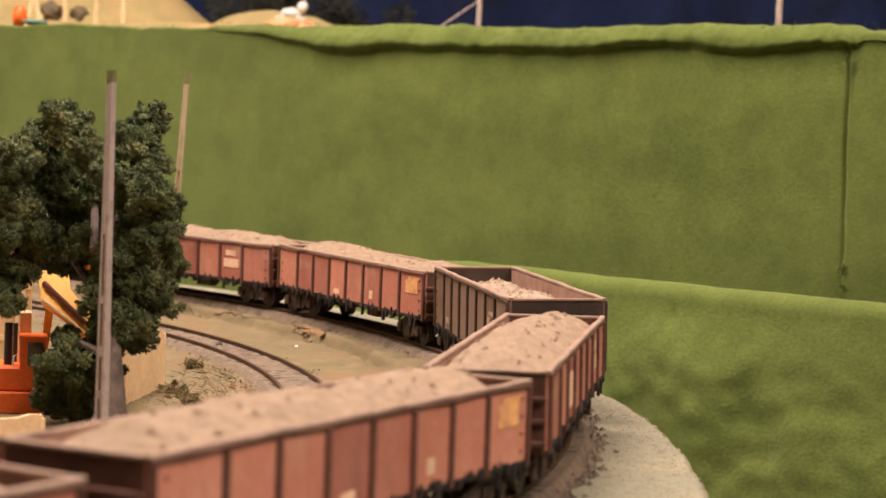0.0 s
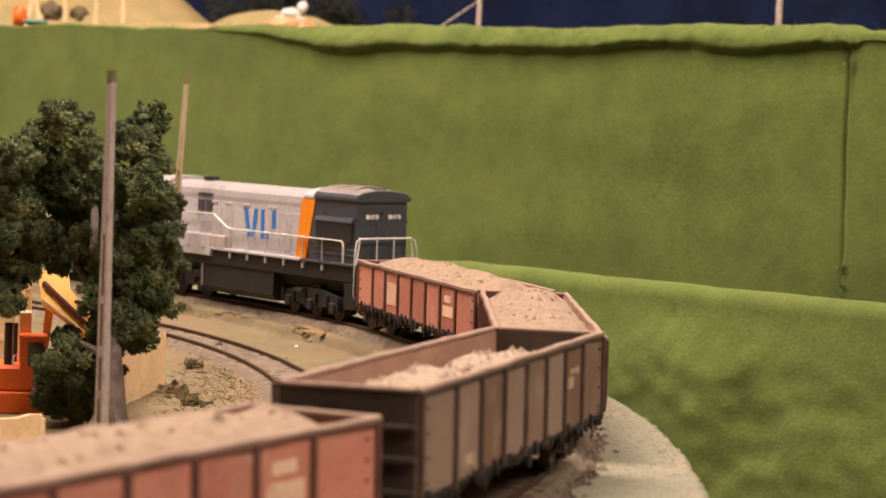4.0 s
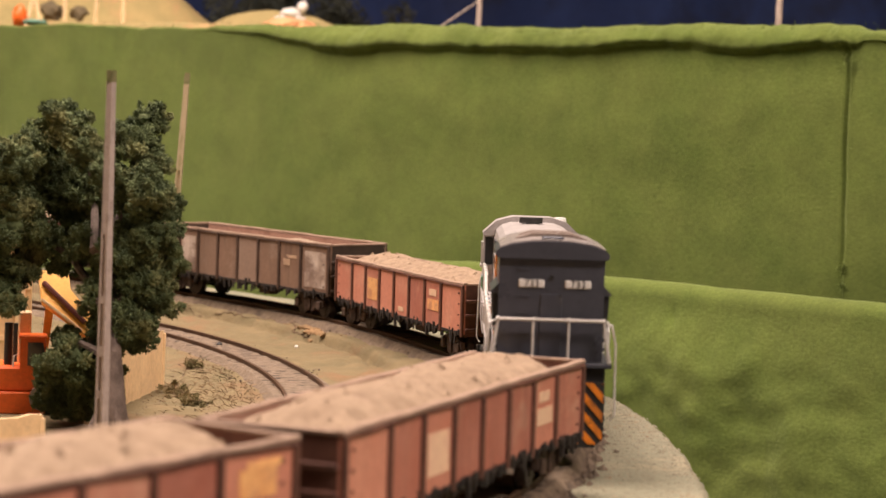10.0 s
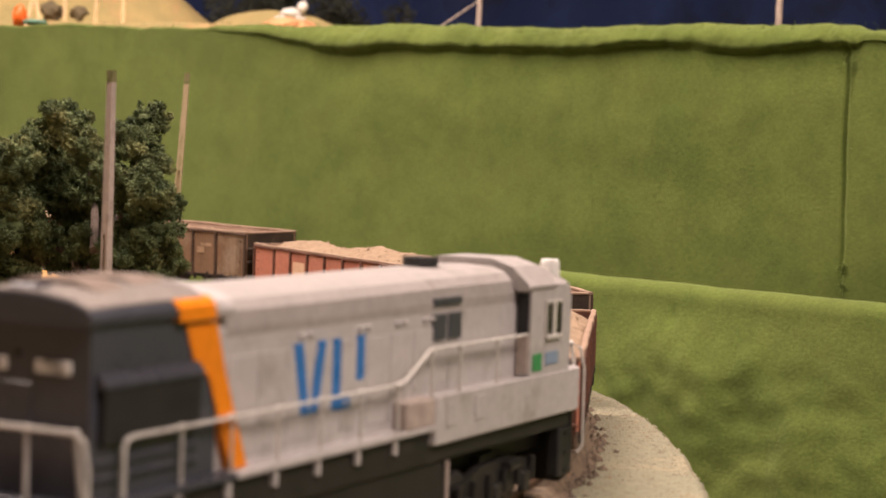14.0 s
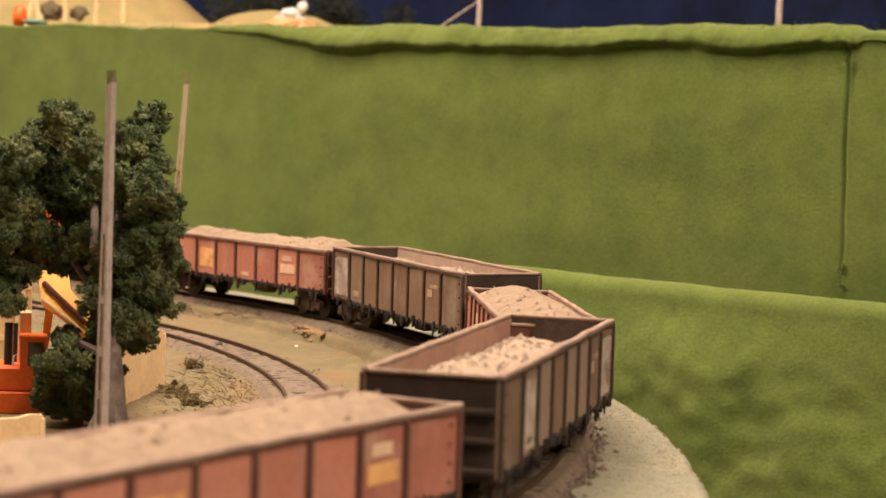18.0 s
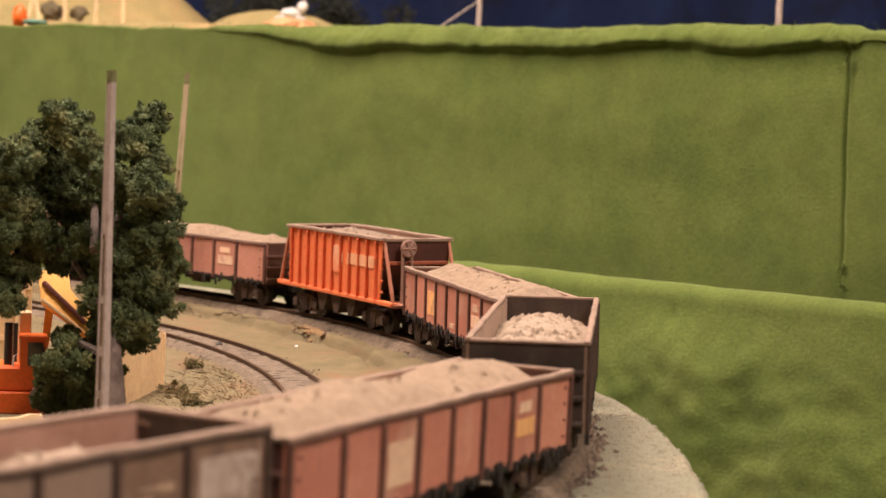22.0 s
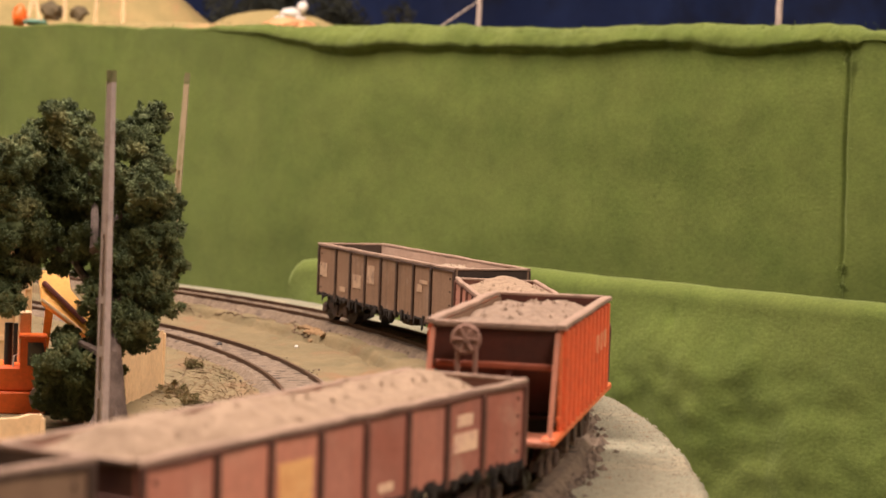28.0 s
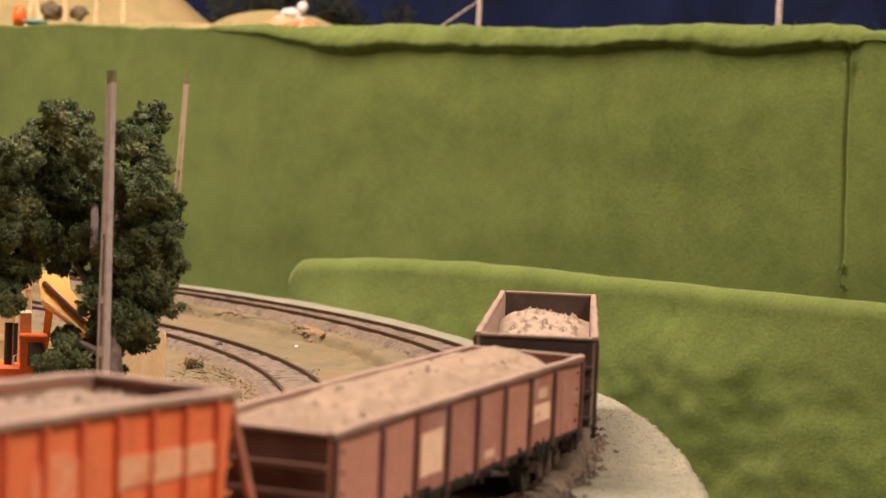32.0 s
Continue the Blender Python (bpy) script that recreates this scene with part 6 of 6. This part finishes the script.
# ---- loose ground cover ----
def scatter():
    rng = random.Random(12)
    # dry grass and twigs inside the inner track
    b = Build()
    for _ in range(1700):
        s = rng.uniform(-0.30, 0.10)
        d = INNER_D + 0.017 + abs(rng.gauss(0, 0.018))
        x, y, _ = on_line(s, d)
        if x < -0.103:
            continue
        z = ground_z(s, d)
        h = rng.uniform(0.0002, 0.0011) * (2.6 if rng.random() < 0.08 else 1)
        a, l = rng.uniform(0, 6.28), rng.uniform(0.0005, 0.0050)
        b.tube([(x, y, z - 0.0004), (x + l * 0.4 * math.cos(a), y + l * 0.4 * math.sin(a), z + h * 0.6), (x + l * math.cos(a), y + l * math.sin(a), z + h)], 0.00022, 3, 0.00006, cap=False)
    solid("dry_grass", b, DRYGRASS, "dry straw-coloured grass and twigs by the inner track", "grass", kind="stuff")
    b = Build()
    for _ in range(3000):
        s = rng.uniform(-0.62, 0.34)
        k = rng.random()
        if k < 0.30:
            d, lift = rng.choice((0.0, INNER_D)) + rng.choice((-1, 1)) * rng.uniform(0.0100, 0.0180), 0.0010
        elif k < 0.65:
            s, d, lift = rng.uniform(0.0, 0.34), -(0.0105 + abs(rng.gauss(0, 0.0035))), 0.0002
        else:
            d, lift = rng.uniform(INNER_D + 0.014, INNER_D + 0.06), 0.0
        if d < -outer_edge(s) + 0.003:
            continue
        x, y, _ = on_line(s, d)
        z = ground_z(s, d) + lift
        r = rng.uniform(0.0003, 0.0010) * (2.1 if 0.30 <= k < 0.65 else 0.55)
        q = [rng.uniform(0.6, 1.3) * r for _ in range(6)]
        b.add([(x + q[0], y, z), (x, y + q[1], z), (x - q[2], y, z), (x, y - q[3], z), (x, y, z + q[4] * 0.9), (x, y, z - q[5])],
              [(0, 1, 4), (1, 2, 4), (2, 3, 4), (3, 0, 4), (1, 0, 5), (2, 1, 5), (3, 2, 5), (0, 3, 5)])
    solid("loose_stones", b, STONE, "loose brown ballast stones along the tracks", "gravel", kind="stuff")
    # grit on the verge
    b = Build()
    for _ in range(6500):
        s = rng.uniform(-0.05, 0.34)
        d = -rng.uniform(0.0150, max(0.016, outer_edge(s) - 0.0012))
        x, y, _ = on_line(s, d)
        z = ground_z(s, d)
        r = rng.uniform(0.00018, 0.00055) * (1.7 if rng.random() < 0.06 else 1.0)
        q = [rng.uniform(0.6, 1.3) * r for _ in range(5)]
        b.add([(x + q[0], y, z), (x, y + q[1], z), (x - q[2], y, z), (x, y - q[3], z), (x, y, z + q[4] * 0.7)], [(0, 1, 4), (1, 2, 4), (2, 3, 4), (3, 0, 4)])
    solid("verge_grit", b, GRIT, "pale grit strewn over the sandy verge", "grit", kind="stuff")
    x, y, _ = on_line(0.226, -0.0135)
    solid("clay_clod", Build().lump((x, y, -0.0035), 0.0034, 6, 0.5, 3, 0.6), mat("orange_clay", (0.36, 0.17, 0.07), (0.26, 0.12, 0.055), 150.0, 0.95, 0, 0.6), "orange-brown clay clod beside the outer track", "clod")
    # rubble of the broken ledge
    b = Build()
    for k in range(90):
        near = k < 30
        s = rng.gauss(-0.207, 0.008) if near else rng.uniform(-0.42, -0.15)
        d = (0.0205 + (s + 0.207) * 0.12 + rng.gauss(0, 0.0013)) if near else 0.0205 + rng.gauss(0, 0.0018)
        x, y, _ = on_line(s, d)
        b.lump((x, y, ground_z(s, d) + 0.0001), rng.uniform(0.0006, 0.0030) if near else rng.uniform(0.0003, 0.0008), k, 0.7, 1, 0.55)
    solid("broken_plaster", b, mat("ochre_plaster", (0.29, 0.175, 0.078), (0.215, 0.135, 0.064), 120.0, 0.95, 0, 0.6), "crumbled ochre plaster along the ledge", "rubble", kind="stuff")
    # the ledge's dark crack, added as strings of dark soil crumbs on the ground
    b = Build()
    for run, wide in ((((-0.324, 0.0190), (-0.305, 0.0246), (-0.294, 0.0232), (-0.285, 0.0196), (-0.278, 0.0205), (-0.264, 0.0224), (-0.256, 0.0190), (-0.246, 0.0150)), 0.00075),
                      (((-0.236, 0.0155), (-0.226, 0.0178), (-0.217, 0.0208), (-0.211, 0.0245), (-0.200, 0.0246), (-0.190, 0.0225)), 0.0012)):
        ks = np.arange(run[0][0], run[-1][0], 0.0005)
        for k, s in enumerate(ks):
            d = float(np.interp(s, [q[0] for q in run], [q[1] for q in run])) + 0.0010 * noise.noise((s * 300, 1.0, 0))
            r = wide * (0.35 + 0.9 * abs(noise.noise((s * 130, 7.0, 0))))
            x, y, _ = on_line(s, d)
            b.lump((x, y, ground_z(s, d) + 0.0001), r, k, 0.7, 1, 0.45)
    solid("dark_soil", b, mat("dark_crack_soil", (0.085, 0.052, 0.030), (0.15, 0.092, 0.05), 200.0, 0.95, 0, 0.5), "dark crumbled soil drawing the crack along the broken ledge", "soil", kind="stuff")
    x, y, _ = on_line(-0.175, 0.040)
    solid("white_pebble", Build().lump((x, y, ground_z(-0.175, 0.040) + 0.0004), 0.0008, 2, 0.3, 2), SHEEPWHITE, "tiny white pebble on the ground", "pebble")
    x, y, _ = on_line(-0.185, INNER_D - 0.003)
    solid("dark_stone", Build().lump((x, y, INNER_Z - 0.0020), 0.0014, 5, 0.4, 2), CHASSIS, "small dark stone between the inner rails", "stone")


scatter()


def weed_clump(x, y, r, seed):
    rng = np.random.default_rng(seed)
    s, d = min(((s, d) for s in np.arange(-0.4, 0.2, 0.01) for d in np.arange(0.08, 0.16, 0.004)), key=lambda q: math.dist(on_line(*q)[:2], (x, y)))
    w = thing("weed", "dry olive weed clump beside the fence", "weed", "weeds by the fence", at=pose(x, y, ground_z(s, d)))
    cs = [np.array((rng.normal() * r * 0.7, rng.normal() * r * 0.7, abs(rng.normal()) * r * 0.5)) for _ in range(16)]
    me = crumbs(cs, [r * 0.3] * 16, 700, 0.0007, rng)
    me.materials.append(WEED)
    part("leaves", me, None, w)
    b = Build()
    for k in range(18):
        a = rng.uniform(0, 6.28)
        b.tube([(0, 0, -0.0005), (r * 0.5 * math.cos(a), r * 0.5 * math.sin(a), r * 0.7), (r * 1.3 * math.cos(a), r * 1.3 * math.sin(a), r * rng.uniform(0.8, 1.6))], 0.0002, 3, 0.00006, cap=False)
    tagged(part("stems", b, DRYGRASS, w), kind="stuff")


for k, (x, y, r) in enumerate(((-0.0965, 0.705, 0.0032), (-0.0915, 0.695, 0.0028), (-0.0960, 0.760, 0.0022), (-0.0850, 0.675, 0.0022))):
    weed_clump(x, y, r, k)


# ---- the upper level beyond the felt ----
def terrace():
    b = Build()

    def at(i, j):
        u, v = -1.2 + i * 0.02, j * 0.05
        x, y = -0.330 + 0.796 * u + 0.606 * (v + 0.012), 1.450 - 0.606 * u + 0.796 * (v + 0.012)
        return x, y, 0.144 + 0.0150 * (1 - smooth01(u, 0.10, 0.40)) + 0.003 * noise.noise((x * 14, y * 14, 0)) - (0.05 if j == 0 else 0)

    b.grid(at, 140, 20)
    solid("upper_ground", b, HILL, "sandy ground of the upper layout level", "ground", kind="structure", smooth=True)

    def hill(name, label, cx, cy, rx, ry, h, seed):
        g = Build()

        def at2(i, j):
            a, k = 2 * math.pi * i / 48, j / 16
            r = math.sqrt(k)
            x, y = cx + rx * k * math.cos(a), cy + ry * k * math.sin(a)
            return x, y, 0.140 + h * (math.cos(k * math.pi) * 0.5 + 0.5) * (1 + 0.25 * noise.noise((x * 14, y * 14, seed))) + 0.005 * noise.noise((x * 40, y * 40, seed))

        g.grid(at2, 49, 17)
        solid(name, g, HILL, label, "hill", smooth=True)

    hill("sand_hill", "tall sandy model hill on the upper level", -0.345, 1.720, 0.20, 0.14, 0.115, 1.0)
    hill("sand_mound", "low sandy mound on the upper level", -0.140, 1.57, 0.150, 0.09, 0.038, 3.0)
    solid("clay_bank", Build().lump((-0.1220, 1.440, 0.1605), 0.0190, 3, 0.4, 3, 0.32), PEACH, "peach-coloured clay bank on a mound", "bank", smooth=True)
    solid("orange_tent", Build().lump((-0.3310, 1.475, 0.1605), 0.0056, 4, 0.3, 3, 1.5), EXCAV, "small orange model tent by a hill", "tent", smooth=True)
    solid("teal_sheet", Build().lump((-0.3180, 1.470, 0.1560), 0.0095, 9, 0.3, 2, 0.25), TEAL, "teal cloth sheet lying on the ground", "sheet", smooth=True)
    # a resting white animal
    a = thing("white_sheep", "white model sheep lying on a mound", "sheep", at=pose(-0.1300, 1.545, 0.1715))
    part("body", Build().lump((0, 0, 0.004), 0.0084, 1, 0.25, 3, 0.55), SHEEPWHITE, a, smooth=True)
    part("head", Build().lump((0.0090, -0.001, 0.0095), 0.0044, 2, 0.25, 2, 1.1), SHEEPWHITE, a, smooth=True)
    part("leg", Build().tube([(0.004, -0.006, 0.001), (0.012, -0.008, 0.0)], 0.0013, 6), SHEEPWHITE, a)
    part("leg", Build().tube([(-0.004, -0.006, 0.001), (-0.012, -0.007, 0.0)], 0.0013, 6), SHEEPWHITE, a)
    # a hut of poles on the hill
    hut = thing("pole_hut", "small open hut of wooden poles on a sandy hill", "hut", at=pose(-0.3120, 1.520, 0.158))
    for x, t in ((-0.024, 0.010), (-0.012, -0.012), (0.006, 0.0), (0.030, 0.002), (0.052, 0.0)):
        part("pole", Build().tube([(x, 0, -0.004), (x + t, 0, 0.045)], 0.0016, 6), PLANK, hut)
    # brown lumps stand in for the shade in the openings between the poles
    part("dark_opening", Build().lump((-0.006, 0.008, 0.010), 0.0090, 5, 0.6, 2, 0.8), SHADE, hut)
    part("dark_opening", Build().lump((0.016, 0.008, 0.009), 0.0066, 8, 0.6, 2, 0.9), SHADE, hut)
    part("beam", Build().tube([(-0.026, 0, 0.040), (0.056, 0, 0.042)], 0.0016, 6), PLANK, hut)
    # dark bushes and line-side posts
    rng = np.random.default_rng(9)
    for k, (x, y, r) in enumerate(((-0.165, 1.86, 0.045), (-0.105, 1.90, 0.040), (-0.21, 1.90, 0.05))):
        bush = thing("bush", "dark distant model bush on the upper level", "bush", "dark bushes", at=pose(x, y, 0.15))
        cs = [rng.normal(size=3) * r * 0.5 + np.array((0, 0, r * 0.7)) for _ in range(24)]
        me = crumbs(cs, [r * 0.35] * 24, 2600, 0.0022, rng)
        me.materials.append(DARKBUSH)
        part("leaves", me, None, bush)
        part("stem", Build().tube([(0, 0, -0.01), (0, 0, r)], 0.003, 6, 0.001), BARK, bush)
    for x, y in ((0.0195, 1.50), (0.205, 1.22)):
        post = thing("fence_post", "slim grey post on the upper level", "post", "posts on the upper level", at=pose(x, y, 0.142, 0, 0, 10))
        part("shaft", Build().tube([(0, 0, 0), (0, 0, 0.09)], 0.0022, 8, 0.0018), CONCRETE, post)
        part("cap", Build().lump((0, 0, 0.0905), 0.0022, 1, 0.1, 1), CONCRETE, post)
    solid("guy_wire", Build().tube([(-0.035, 1.46, 0.148), (0.0195, 1.50, 0.190)], 0.0006, 5), CONCRETE, "thin pale guy wire of a post", "wire")
    shelf = thing("low_barrier", "low dark grey barrier on the upper level", "barrier", at=pose(0.275, 1.16, 0.142, 0, 0, -37))
    part("bar", Build().box(-0.05, 0.20, -0.001, 0.001, 0.012, 0.016, 0.0003), CHASSIS, shelf)
    part("panel", Build().box(-0.05, 0.20, -0.0006, 0.0006, 0.001, 0.011), CHASSIS, shelf)
    part("post", Build().tube([(-0.05, 0, 0), (-0.05, 0, 0.020)], 0.0012, 6), WHITE, shelf)


terrace()


# ---- the hall round the layout ----
def hall():
    def slab(name, label, x0, x1, y0, y1, z0, z1, material, category):
        solid(name, Build().box(x0, x1, y0, y1, z0, z1), material, label, category, kind="structure")

    slab("floor", "grey hall floor", -3.6, 3.6, -3.1, 3.6, -1.06, -1.0, FLOORMAT, "floor")
    slab("ceiling", "white ceiling of the hall", -3.6, 3.6, -3.1, 3.6, 1.65, 1.70, CEILING, "ceiling")
    slab("wall_west", "beige hall wall", -3.7, -3.6, -3.1, 3.6, -1.0, 1.65, ROOMWALL, "wall")
    slab("wall_east", "beige hall wall", 3.6, 3.7, -3.1, 3.6, -1.0, 1.65, ROOMWALL, "wall")
    slab("wall_south", "beige hall wall", -3.6, 3.6, -3.2, -3.1, -1.0, 1.65, ROOMWALL, "wall")
    slab("wall_north", "beige hall wall behind a dark curtain", -3.6, 3.6, 3.6, 3.7, -1.0, 1.65, ROOMWALL, "wall")
    b = Build()
    b.grid(lambda i, j: (-3.5 + i * 0.02, 3.0 + 0.03 * math.sin(i * 0.42) + 0.02 * noise.noise((i * 0.11, j * 0.3, 0)), -0.98 + j * 0.13), 350, 20)
    solid("curtain", b, CURTAIN, "dark blue curtain hanging behind the layout", "curtain", kind="structure", smooth=True)


hall()


def tables():
    b = Build()
    outline = []
    for s in list(np.arange(-2.95, -0.8, 0.15)) + list(np.arange(-0.8, 0.8, 0.04)) + list(np.arange(0.8, 3.15, 0.15)):
        x, y, _ = on_line(float(s), -outer_edge(float(s)) + 0.008)
        outline.append((x, y))
    b.prism(outline, "z", -0.075, -0.030)
    t = thing("layout_table", "plywood layout table on square timber legs", "table")
    part("tabletop", b, PLY, t)
    for x, y in ((-2.2, 1.15), (-2.1, -0.75), (-0.9, 1.05), (-0.95, 0.0), (-0.25, 0.75)):
        part("leg", Build().box(x - 0.03, x + 0.03, y - 0.03, y + 0.03, -1.0, -0.076, 0.004), PLY, t)
    u = thing("upper_table", "timber staging that carries the upper level", "staging")
    c, n = (0.796, -0.606), (0.606, 0.796)

    def at(k, d):
        return -0.330 + c[0] * k + n[0] * d, 1.450 + c[1] * k + n[1] * d

    part("deck", Build().prism([at(-1.19, 0.03), at(1.55, 0.03), at(1.55, 0.94), at(-1.19, 0.94)], "z", 0.085, 0.125), PLY, u)
    for k in (-1.1, 0.2, 1.45):
        for d in (0.10, 0.88):
            x, y = at(k, d)
            part("leg", Build().box(x - 0.03, x + 0.03, y - 0.03, y + 0.03, -1.0, 0.084, 0.004), PLY, u)


tables()


# ---- what moves ----
def along(t):
    """How far the locomotive has run at t seconds."""
    return SPEED * (t - 9.0) + EASE2 * (t - 16.0) ** 2 + EASE3 * (t - 16.0) ** 3


SPEED, EASE2, EASE3 = 0.058857, 2.28e-05, 1.49e-06


def body_pose(s, half, centre=0.0, out=0.0, stance=(0.0, 0.0, 0.0)):
    """A body on two pivots, half apart from their middle, which lies centre ahead of the body's origin."""
    xa, ya, _ = on_line(s + centre + half)
    xb, yb, _ = on_line(s + centre - half)
    lift, nose, lean = stance
    a = math.degrees(math.atan2(ya - yb, xa - xb))
    return pose((xa + xb) / 2, (ya + yb) / 2, lift, 0, 0, a) @ pose(-centre, out, 0) @ pose(0, 0, 0, lean, -nose, 0)


def motions():
    times = [i * 0.25 for i in range(129)]
    reds = [v[2] for v in TRAIN.values() if v[0] == "red"]
    bodies = {}
    for ob, place, stance in STOCK + [(LOCO, 0.0030, (0.0006, 0.38, 0.83))]:
        if ob is LOCO:
            half, centre, out = LOCO_PIVOT, LOCO_MID, 0.0004
        elif ob.name.startswith("gondola"):
            half, centre, out = 0.0442, 0.0, -0.0009 if ob in reds else 0.0001
        else:
            half, centre, out = 0.0346, 0.0, 0.0005
        bodies[ob] = (place, [(t, body_pose(along(t) + place, half, centre, out, stance)) for t in times])
        walk(ob, bodies[ob][1])
    for ob, bogie, x in KEYED:
        place, rows = bodies[ob]
        out = []
        for t, m in rows[::2]:
            bx, by, a = on_line(along(t) + place + x)
            out.append((t, m.inverted() @ pose(bx, by, 0, 0, 0, math.degrees(a))))
        walk(bogie, out)
    spin = [i * 0.1 for i in range(321)]
    turns = [math.degrees(along(t) / WHEEL_R) for t in spin]
    for w, x in AXLES:
        walk(w, [(t, pose(x, 0, WHEEL_R, 0, a % 360, 0)) for t, a in zip(spin, turns)])


motions()
